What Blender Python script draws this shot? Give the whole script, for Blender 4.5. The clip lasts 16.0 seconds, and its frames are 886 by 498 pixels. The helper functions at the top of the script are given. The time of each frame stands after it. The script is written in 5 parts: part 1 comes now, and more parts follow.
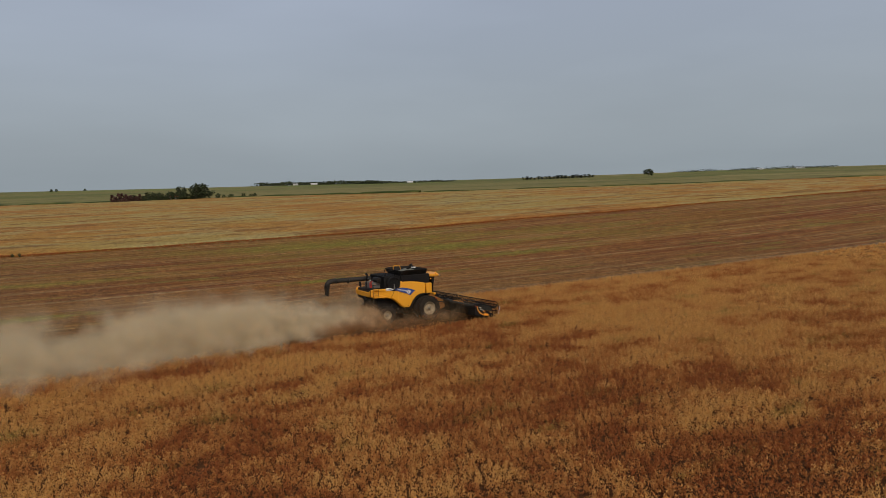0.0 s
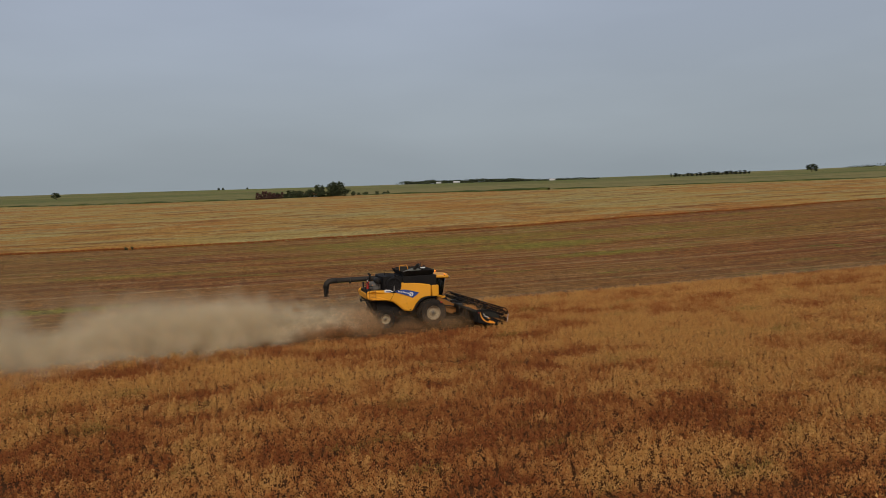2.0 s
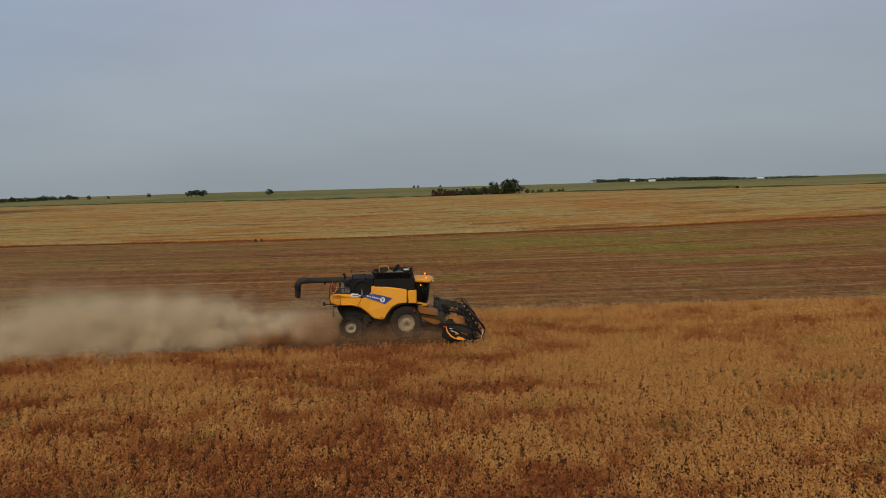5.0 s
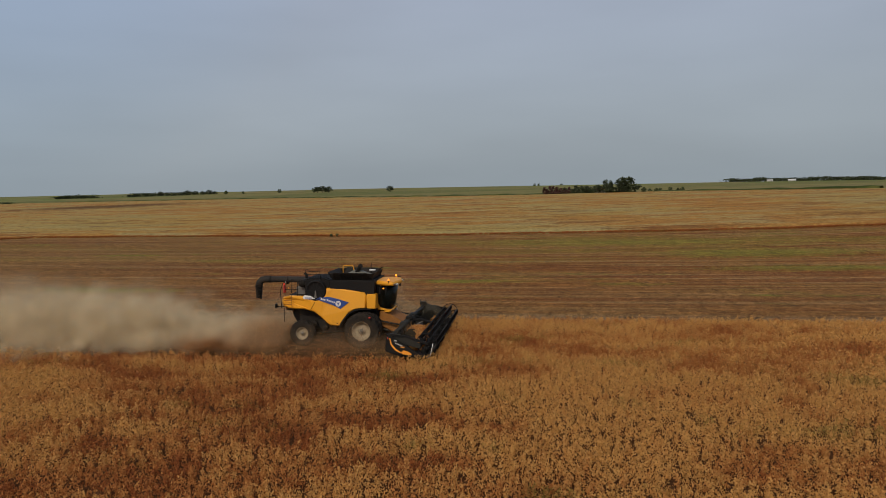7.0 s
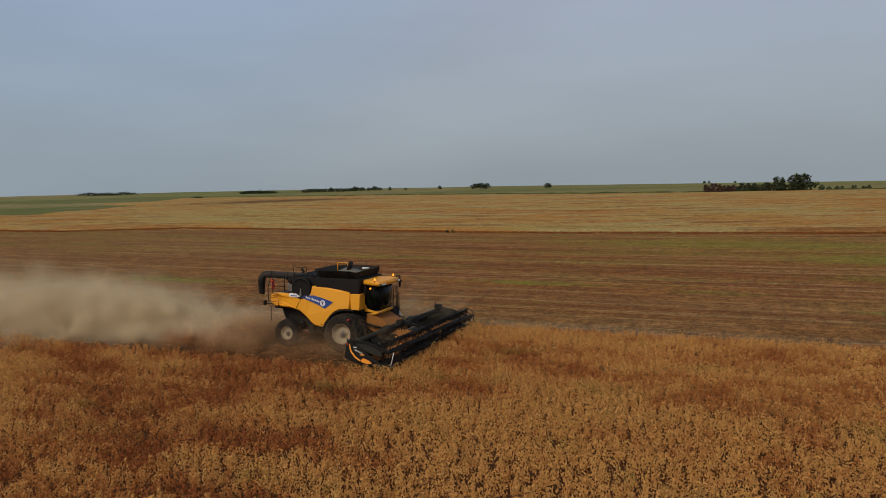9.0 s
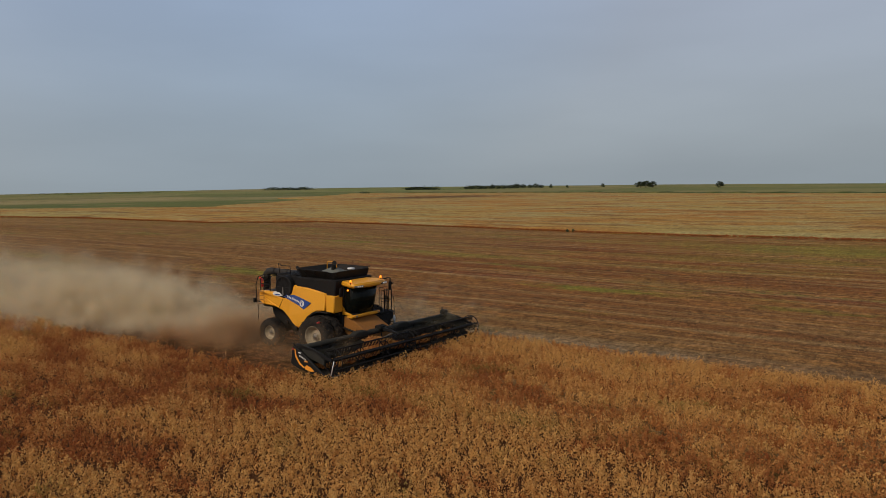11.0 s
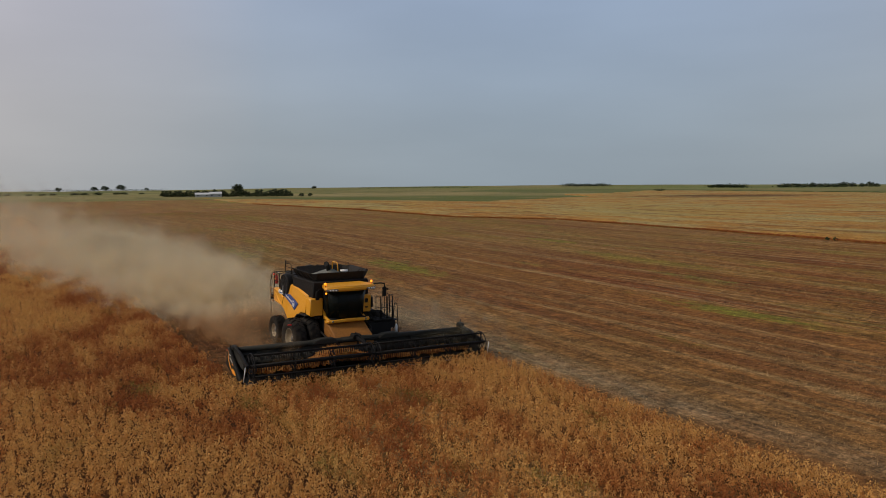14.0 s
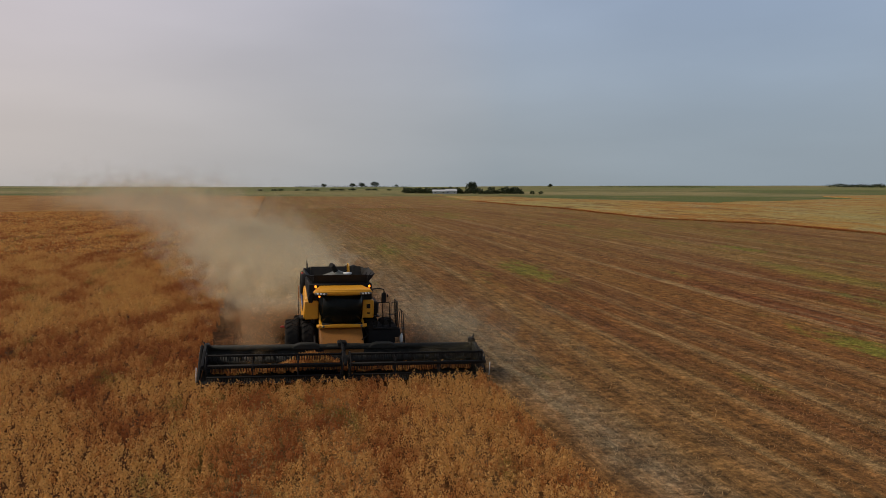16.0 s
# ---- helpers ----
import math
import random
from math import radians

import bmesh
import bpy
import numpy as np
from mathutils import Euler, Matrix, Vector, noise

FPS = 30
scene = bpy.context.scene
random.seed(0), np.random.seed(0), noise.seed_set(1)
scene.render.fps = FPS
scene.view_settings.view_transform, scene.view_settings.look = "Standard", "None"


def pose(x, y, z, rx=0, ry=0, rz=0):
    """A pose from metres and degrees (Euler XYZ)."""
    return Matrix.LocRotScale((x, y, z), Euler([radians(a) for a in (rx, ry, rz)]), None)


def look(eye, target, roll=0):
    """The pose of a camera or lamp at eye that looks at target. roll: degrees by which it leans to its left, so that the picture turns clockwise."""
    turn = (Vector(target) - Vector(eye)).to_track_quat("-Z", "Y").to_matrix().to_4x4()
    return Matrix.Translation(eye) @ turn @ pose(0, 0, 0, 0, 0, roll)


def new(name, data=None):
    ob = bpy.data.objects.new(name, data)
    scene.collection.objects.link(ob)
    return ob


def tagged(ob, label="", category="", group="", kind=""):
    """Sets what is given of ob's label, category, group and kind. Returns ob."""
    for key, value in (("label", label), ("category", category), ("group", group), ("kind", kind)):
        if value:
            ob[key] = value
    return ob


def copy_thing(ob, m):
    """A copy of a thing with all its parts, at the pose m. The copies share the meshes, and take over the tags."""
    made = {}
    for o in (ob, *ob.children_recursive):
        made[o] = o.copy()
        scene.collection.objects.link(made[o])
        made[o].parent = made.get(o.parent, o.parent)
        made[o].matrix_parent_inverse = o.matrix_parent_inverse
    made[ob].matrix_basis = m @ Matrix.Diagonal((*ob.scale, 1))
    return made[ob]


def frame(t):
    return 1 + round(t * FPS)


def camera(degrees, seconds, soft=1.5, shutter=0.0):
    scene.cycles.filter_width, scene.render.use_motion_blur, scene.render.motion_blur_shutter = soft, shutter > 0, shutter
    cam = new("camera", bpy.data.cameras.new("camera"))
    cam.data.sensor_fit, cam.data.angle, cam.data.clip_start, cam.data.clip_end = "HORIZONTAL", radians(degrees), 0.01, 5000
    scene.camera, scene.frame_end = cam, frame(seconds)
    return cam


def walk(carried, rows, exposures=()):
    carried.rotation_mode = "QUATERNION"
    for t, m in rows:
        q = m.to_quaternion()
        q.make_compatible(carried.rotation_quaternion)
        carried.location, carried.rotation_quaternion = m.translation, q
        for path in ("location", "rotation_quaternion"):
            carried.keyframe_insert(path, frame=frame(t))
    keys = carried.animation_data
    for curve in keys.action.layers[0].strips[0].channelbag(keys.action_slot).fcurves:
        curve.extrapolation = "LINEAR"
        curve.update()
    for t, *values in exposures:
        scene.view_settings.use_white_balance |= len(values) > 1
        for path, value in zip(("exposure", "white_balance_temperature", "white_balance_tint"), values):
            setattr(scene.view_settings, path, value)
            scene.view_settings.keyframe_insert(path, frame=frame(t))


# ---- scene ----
cam = camera(64.36, 16.0, soft=0.6)
PATH = [
    (0, (-28.095, -52.673, 12.124), (-12.956, -26.971, 8.935), -1.874),
    (0.5, (-25.059, -52.863, 11.901), (-11.069, -26.515, 8.726), -1.992),
    (1, (-22.030, -52.920, 11.691), (-9.456, -25.865, 8.549), -2.112),
    (1.5, (-19.023, -52.805, 11.489), (-7.957, -25.093, 8.393), -2.211),
    (2, (-16.073, -52.466, 11.277), (-6.453, -24.215, 8.221), -2.275),
    (2.5, (-13.185, -51.979, 11.062), (-4.892, -23.306, 8.043), -2.305),
    (3, (-10.382, -51.312, 10.853), (-3.392, -22.290, 7.878), -2.317),
    (3.5, (-7.679, -50.507, 10.624), (-2.018, -21.194, 7.680), -2.318),
    (4, (-5.048, -49.584, 10.408), (-0.690, -20.045, 7.503), -2.303),
    (4.2, (-4.003, -49.187, 10.331), (-0.180, -19.571, 7.452), -2.294),
    (6.3, (6.241, -43.190, 9.398), (4.550, -13.364, 6.651), -1.880),
    (6.5, (7.139, -42.516, 9.328), (4.962, -12.721, 6.586), -1.848),
    (7, (9.333, -40.830, 9.168), (5.848, -11.158, 6.446), -1.773),
    (7.5, (11.403, -39.314, 9.012), (6.463, -9.847, 6.312), -1.706),
    (8, (13.392, -37.845, 8.856), (6.683, -8.728, 6.175), -1.659),
    (8.5, (15.408, -36.310, 8.732), (6.940, -7.653, 6.074), -1.614),
    (9, (17.402, -34.718, 8.599), (7.296, -6.596, 5.951), -1.558),
    (9.5, (19.231, -33.101, 8.470), (7.633, -5.558, 5.845), -1.480),
    (9.7, (19.953, -32.448, 8.422), (7.759, -5.163, 5.810), -1.445),
    (11.8, (26.701, -24.621, 8.341), (7.974, -1.331, 5.710), -0.824),
    (12, (27.268, -23.782, 8.328), (7.958, -0.974, 5.699), -0.788),
    (12.5, (28.637, -21.655, 8.316), (7.837, -0.195, 5.700), -0.707),
    (13, (29.942, -19.334, 8.286), (7.703, 0.632, 5.681), -0.623),
    (13.5, (31.060, -16.959, 8.278), (7.428, 1.338, 5.685), -0.537),
    (14, (31.973, -14.392, 8.268), (6.921, 1.905, 5.663), -0.435),
    (14.5, (32.696, -11.676, 8.290), (6.384, 2.496, 5.675), -0.313),
    (15, (33.203, -8.859, 8.292), (5.798, 3.061, 5.664), -0.172),
    (15.5, (33.261, -6.002, 8.304), (4.948, 3.558, 5.664), -0.023),
    (16, (33.253, -3.127, 8.291), (4.245, 4.052, 5.640), 0.139),
]
walk(cam, [(t, look(eye, target, roll)) for t, eye, target, roll in PATH],
     exposures=[(0, 0.0), (9, 0.0), (16, 0.0)])

# ---------------------------------------------------------------- world and sun
SUN_AZ, SUN_EL = 258.0, 42.0      # degrees, counter-clockwise from +x
world = bpy.data.worlds.new("sky")
scene.world = world
scene.cycles.transparent_max_bounces = 128      # the dust is many thin veils
world.use_nodes = True
wn, wl = world.node_tree.nodes, world.node_tree.links
wn.clear()
w_out, w_bg = wn.new("ShaderNodeOutputWorld"), wn.new("ShaderNodeBackground")
w_sky = wn.new("ShaderNodeTexSky")
w_sky.sky_type = 'NISHITA'
w_sky.sun_disc = False
w_sky.sun_elevation, w_sky.sun_rotation = radians(SUN_EL), radians(90 - SUN_AZ)
w_sky.air_density, w_sky.dust_density, w_sky.ozone_density = 1.0, 4.0, 2.0
w_co = wn.new("ShaderNodeTexCoord")
w_sep = wn.new("ShaderNodeSeparateXYZ")
w_map = wn.new("ShaderNodeMapping")
w_map.inputs["Scale"].default_value = (1.0, 1.0, 4.2)
w_cl = wn.new("ShaderNodeTexNoise")
w_cl.inputs["Scale"].default_value, w_cl.inputs["Detail"].default_value = 2.2, 5.0
w_cl.inputs["Roughness"].default_value = 0.45
w_ramp = wn.new("ShaderNodeValToRGB")      # haze, by height over the horizon
for e, (p, c) in zip((w_ramp.color_ramp.elements[0], w_ramp.color_ramp.elements[1], w_ramp.color_ramp.elements.new(0.10),
                      w_ramp.color_ramp.elements.new(0.35)),
                     ((0.0, (3.14, 3.62, 3.98, 1)), (1.0, (7.0, 7.4, 8.0, 1)), (0.11, (3.42, 3.85, 4.36, 1)), (0.36, (3.85, 4.32, 5.5, 1)))):
    e.position, e.color = p, c
w_cr = wn.new("ShaderNodeMapRange")
w_cr.inputs["From Min"].default_value, w_cr.inputs["From Max"].default_value = 0.35, 0.7
w_cr.inputs["To Min"].default_value, w_cr.inputs["To Max"].default_value = 0.945, 1.075
w_mul = wn.new("ShaderNodeVectorMath")
w_mul.operation = 'SCALE'
w_mix = wn.new("ShaderNodeMix")
w_mix.data_type = 'RGBA'
w_mix.inputs[0].default_value = 0.88
wl.new(w_co.outputs["Generated"], w_sep.inputs[0])
wl.new(w_co.outputs["Generated"], w_map.inputs[0])
wl.new(w_map.outputs[0], w_cl.inputs["Vector"])
wl.new(w_cl.outputs[0], w_cr.inputs[0])
wl.new(w_sep.outputs["Z"], w_ramp.inputs[0])
wl.new(w_ramp.outputs[0], w_mul.inputs[0])
wl.new(w_cr.outputs[0], w_mul.inputs["Scale"])
wl.new(w_sky.outputs[0], w_mix.inputs[6])
wl.new(w_mul.outputs[0], w_mix.inputs[7])
# the haze is warmer and brighter towards the sun
w_dir = wn.new("ShaderNodeVectorMath")
w_dir.operation = 'DOT_PRODUCT'
w_dir.inputs[1].default_value = (math.cos(radians(SUN_AZ - 33)), math.sin(radians(SUN_AZ - 33)), 0.15)
w_dr = wn.new("ShaderNodeMapRange")
w_dr.inputs["From Min"].default_value, w_dr.inputs["From Max"].default_value = 0.45, 1.0
w_dr.inputs["To Min"].default_value, w_dr.inputs["To Max"].default_value = 0.0, 1.0
w_warm = wn.new("ShaderNodeMix")
w_warm.data_type = 'RGBA'
w_warm.blend_type = 'MULTIPLY'
w_warm.inputs[7].default_value = (1.75, 1.38, 1.18, 1)
wl.new(w_co.outputs["Generated"], w_dir.inputs[0])
wl.new(w_dir.outputs["Value"], w_dr.inputs[0])
wl.new(w_dr.outputs[0], w_warm.inputs[0])
wl.new(w_mix.outputs[2], w_warm.inputs[6])
# and thins to blue on the far side
w_dir2 = wn.new("ShaderNodeVectorMath")
w_dir2.operation = 'DOT_PRODUCT'
w_dir2.inputs[1].default_value = (math.cos(radians(138)) * 0.88, math.sin(radians(138)) * 0.88, 0.48)
w_dr2 = wn.new("ShaderNodeMapRange")
w_dr2.inputs["From Min"].default_value, w_dr2.inputs["From Max"].default_value = 0.84, 1.0
w_dr2.inputs["To Min"].default_value, w_dr2.inputs["To Max"].default_value = 0.0, 1.0
w_blue = wn.new("ShaderNodeMix")
w_blue.data_type = 'RGBA'
w_blue.blend_type = 'MULTIPLY'
w_blue.inputs[7].default_value = (0.86, 0.98, 1.09, 1)
wl.new(w_co.outputs["Generated"], w_dir2.inputs[0])
wl.new(w_dir2.outputs["Value"], w_dr2.inputs[0])
wl.new(w_dr2.outputs[0], w_blue.inputs[0])
wl.new(w_warm.outputs[2], w_blue.inputs[6])
wl.new(w_blue.outputs[2], w_bg.inputs[0])
w_bg.inputs[1].default_value = 0.10
wl.new(w_bg.outputs[0], w_out.inputs[0])

sun_data = bpy.data.lights.new("sun", 'SUN')
sun_data.energy, sun_data.angle, sun_data.color = 1.9, radians(12), (1.0, 0.88, 0.72)
sun = new("sun", sun_data)
sun.matrix_world = look((0, 0, 0), (-math.cos(radians(SUN_AZ)) * math.cos(radians(SUN_EL)),
                                    -math.sin(radians(SUN_AZ)) * math.cos(radians(SUN_EL)), -math.sin(radians(SUN_EL))))


# ---------------------------------------------------------------- materials
class Mat:
    """A small builder of node materials."""

    def __init__(self, name, rough=0.6, metal=0.0, spec=0.5):
        self.m = bpy.data.materials.new(name)
        self.m.use_nodes = True
        self.n, self.l = self.m.node_tree.nodes, self.m.node_tree.links
        self.b = self.n["Principled BSDF"]
        self.b.inputs["Roughness"].default_value = rough
        self.b.inputs["Metallic"].default_value = metal
        self.b.inputs["Specular IOR Level"].default_value = spec
        self.pos = self.n.new("ShaderNodeNewGeometry").outputs["Position"]

    def scaled(self, s):
        v = self.n.new("ShaderNodeMapping")
        v.inputs["Scale"].default_value = s if isinstance(s, tuple) else (s, s, s)
        self.l.new(self.pos, v.inputs[0])
        return v.outputs[0]

    def noise(self, scale, detail=4.0, rough=0.55, dist=0.0):
        t = self.n.new("ShaderNodeTexNoise")
        t.inputs["Scale"].default_value = 1.0
        t.inputs["Detail"].default_value, t.inputs["Roughness"].default_value = detail, rough
        t.inputs["Distortion"].default_value = dist
        self.l.new(self.scaled(scale), t.inputs["Vector"])
        return t.outputs[0]

    def ramp(self, fac, *stops):
        r = self.n.new("ShaderNodeValToRGB")
        while len(r.color_ramp.elements) < len(stops):
            r.color_ramp.elements.new(0.5)
        for e, (p, c) in zip(r.color_ramp.elements, sorted(stops, key=lambda s: s[0])):
            e.position, e.color = p, (*c, 1) if len(c) == 3 else c
        self.l.new(fac, r.inputs[0])
        return r.outputs[0]

    def rng(self, fac, a, b, c=0.0, d=1.0, smooth=False):
        r = self.n.new("ShaderNodeMapRange")
        if smooth:
            r.interpolation_type = 'SMOOTHSTEP'
        for k, v in zip(("From Min", "From Max", "To Min", "To Max"), (a, b, c, d)):
            r.inputs[k].default_value = v
        self.l.new(fac, r.inputs[0])
        return r.outputs[0]

    def mix(self, fac, a, b, mode='MIX'):
        x = self.n.new("ShaderNodeMix")
        x.data_type, x.blend_type = 'RGBA', mode
        for sock, v in ((x.inputs[0], fac), (x.inputs[6], a), (x.inputs[7], b)):
            if isinstance(v, (int, float)):
                sock.default_value = v
            elif isinstance(v, tuple):
                sock.default_value = (*v, 1)
            else:
                self.l.new(v, sock)
        return x.outputs[2]

    def math(self, op, a, b=0.0):
        x = self.n.new("ShaderNodeMath")
        x.operation = op
        for sock, v in ((x.inputs[0], a), (x.inputs[1], b)):
            if isinstance(v, (int, float)):
                sock.default_value = v
            else:
                self.l.new(v, sock)
        return x.outputs[0]

    def axis(self, k):
        s = self.n.new("ShaderNodeSeparateXYZ")
        self.l.new(self.pos, s.inputs[0])
        return s.outputs[k]

    def island(self):
        return self.n.new("ShaderNodeNewGeometry").outputs["Random Per Island"]

    def colour(self, c):
        if isinstance(c, tuple):
            self.b.inputs["Base Color"].default_value = (*c, 1)
        else:
            self.l.new(c, self.b.inputs["Base Color"])
        return self

    def roughness(self, r):
        self.l.new(r, self.b.inputs["Roughness"])
        return self

    def bump(self, h, strength=0.4, dist=0.05):
        x = self.n.new("ShaderNodeBump")
        x.inputs["Strength"].default_value, x.inputs["Distance"].default_value = strength, dist
        self.l.new(h, x.inputs["Height"])
        self.l.new(x.outputs[0], self.b.inputs["Normal"])
        return self


def painted(name, c, rough=0.45, metal=0.0, dusty=0.35, dust=(0.30, 0.20, 0.11), spec=0.5):
    """Machine paint or metal with grime at two scales and settled field dust."""
    k = Mat(name, rough, metal, spec)
    fine = k.noise(9.0, 6, 0.65)
    big = k.noise(0.9, 4, 0.5)
    d = k.math('MULTIPLY', k.rng(fine, 0.4, 0.75), k.rng(big, 0.3, 0.75))
    col = k.mix(k.math('MULTIPLY', d, dusty * 1.6), c, dust)
    col = k.mix(k.rng(k.noise(40.0, 3), 0.35, 0.7, 0.0, 0.25), col, tuple(v * 0.72 for v in c))
    k.colour(col).roughness(k.rng(fine, 0.3, 0.8, rough, min(1, rough + 0.3)))
    return k.m


M_YELLOW = painted("combine_yellow", (0.75, 0.335, 0.0105), 0.38, dusty=0.14)
# dusty paint, base also darkened for the cab's shade on the feeder house
M_YELLOW_DULL = painted("dusty_shaded_yellow", (0.27, 0.104, 0.011), 0.62, dusty=0.6, dust=(0.13, 0.070, 0.032))
M_BLACK = painted("black_plastic", (0.006, 0.006, 0.0065), 0.55, dusty=0.04, spec=0.22)
M_DARK = painted("dark_steel", (0.009, 0.0085, 0.008), 0.55, 0.0, dusty=0.08, spec=0.24)
M_HEADER = painted("dusty_header_steel", (0.015, 0.0155, 0.013), 0.6, 0.0, dusty=0.45, dust=(0.085, 0.070, 0.045), spec=0.3)
M_GREY = painted("grey_steel", (0.16, 0.155, 0.145), 0.5, 0.4, dusty=0.4)
M_RUBBER = painted("rubber", (0.012, 0.011, 0.010), 0.85, dusty=0.14, spec=0.25)
M_RIM = painted("cream_rim", (0.31, 0.255, 0.165), 0.55, dusty=0.5, dust=(0.22, 0.13, 0.07))
M_TUBE = painted("dusty_black_tube", (0.022, 0.020, 0.018), 0.6, dusty=0.3, dust=(0.12, 0.09, 0.06), spec=0.3)
M_RED = painted("red_paint", (0.45, 0.02, 0.015), 0.4, dusty=0.2)
M_BLUE = painted("blue_decal", (0.012, 0.055, 0.26), 0.35, dusty=0.12)
M_WHITE = painted("white_decal", (0.72, 0.72, 0.70), 0.4, dusty=0.15)
M_ORANGE = painted("orange_decal", (0.85, 0.32, 0.02), 0.4, dusty=0.1)
M_HOPPER = painted("hopper_grey", (0.13, 0.145, 0.13), 0.55, 0.2, dusty=0.5)
M_HOUSING = painted("lamp_housing", (0.16, 0.15, 0.135), 0.25, 0.6, dusty=0.2)
M_SEAT = painted("dark_cloth", (0.03, 0.03, 0.032), 0.9, dusty=0.1)


def glass(name, tint, rough=0.05, ior=1.45):
    k = Mat(name, rough)
    k.b.inputs["Transmission Weight"].default_value = 0.9
    k.b.inputs["IOR"].default_value = ior
    k.colour(tint)
    return k.m


M_GLASS = glass("tinted_cab_glass", (0.06, 0.076, 0.066), 0.05, 1.2)
M_LENS = glass("clear_lens", (0.85, 0.85, 0.82), 0.1)


def glowing(name, c, strength):
    k = Mat(name, 0.3)
    k.colour(c)
    k.b.inputs["Emission Color"].default_value = (*c, 1)
    k.b.inputs["Emission Strength"].default_value = strength
    return k.m


M_BEACON = glowing("amber_beacon", (1.0, 0.24, 0.012), 2.4)
M_REDLAMP = glowing("red_lamp", (0.8, 0.05, 0.02), 0.25)


# ---------------------------------------------------------------- the lie of the land
def land(x, y):
    """Height of the ground: the harvested slope near the machine, level country far off."""
    s = 0.7338 * x + 0.6794 * y
    q = x * x + y * y
    r = np.sqrt(q) + 1e-6
    near = -0.0251 * s * np.exp(-(s / 125.0) ** 2) * np.exp(-q / 400.0 ** 2)
    far = np.clip(r - 500.0, 0, None) * (-0.0026 - 0.0030 * x / r)
    wave = (1.3 * np.sin(x / 210.0 + 0.6) * np.sin(y / 170.0 + 1.1) + 2.2 * np.sin(x / 640.0 - y / 500.0)) * np.clip((r - 260) / 700.0, 0, 1)
    rise = np.clip(r - 1300.0, 0, None) * 0.0055 * np.exp(-((np.arctan2(y, x) - 2.35) / 0.5) ** 2)
    dip = np.clip(r - 700.0, 0, None) * -0.0052 * np.exp(-((np.arctan2(y, x) - 1.12) / 0.36) ** 2)
    return near + far + wave + rise + dip


def mesh_of(name, verts, faces, mat, parent=None, smooth=False):
    me = bpy.data.meshes.new(name)
    me.from_pydata(verts, [], faces)
    if smooth:
        me.polygons.foreach_set("use_smooth", [True] * len(me.polygons))
    me.materials.append(mat)
    ob = new(name, me)
    ob.parent = parent
    return ob


def soup(name, corners, mat, sides=3, attr=None):
    """One mesh from an array (n, sides, 3) of separate faces."""
    n = len(corners)
    me = bpy.data.meshes.new(name)
    me.vertices.add(n * sides)
    me.vertices.foreach_set("co", np.ascontiguousarray(corners, np.float32).ravel())
    me.loops.add(n * sides)
    me.loops.foreach_set("vertex_index", np.arange(n * sides, dtype=np.int32))
    me.polygons.add(n)
    me.polygons.foreach_set("loop_start", np.arange(0, n * sides, sides, dtype=np.int32))
    me.polygons.foreach_set("loop_total", np.full(n, sides, np.int32))
    if attr is not None:
        a = me.attributes.new("tone", 'FLOAT', 'FACE')
        a.data.foreach_set("value", np.ascontiguousarray(attr, np.float32))
    me.update(calc_edges=True)
    me.materials.append(mat)
    return new(name, me)


def grid_sheet(name, xs, ys, zf, mat):
    X, Y = np.meshgrid(xs, ys)
    Z = zf(X, Y)
    v = np.stack([X, Y, Z], -1).reshape(-1, 3).tolist()
    nx = len(xs)
    f = [(j * nx + i, j * nx + i + 1, (j + 1) * nx + i + 1, (j + 1) * nx + i) for j in range(len(ys) - 1) for i in range(nx - 1)]
    return mesh_of(name, v, f, mat, smooth=True)


SWATH = 6.05         # half the width that the header cuts
CUT_X = 4.55         # how far the reel has bent and cut the crop
WHEAT_Y = 101.0      # near edge of the ripe grain beyond the stubble

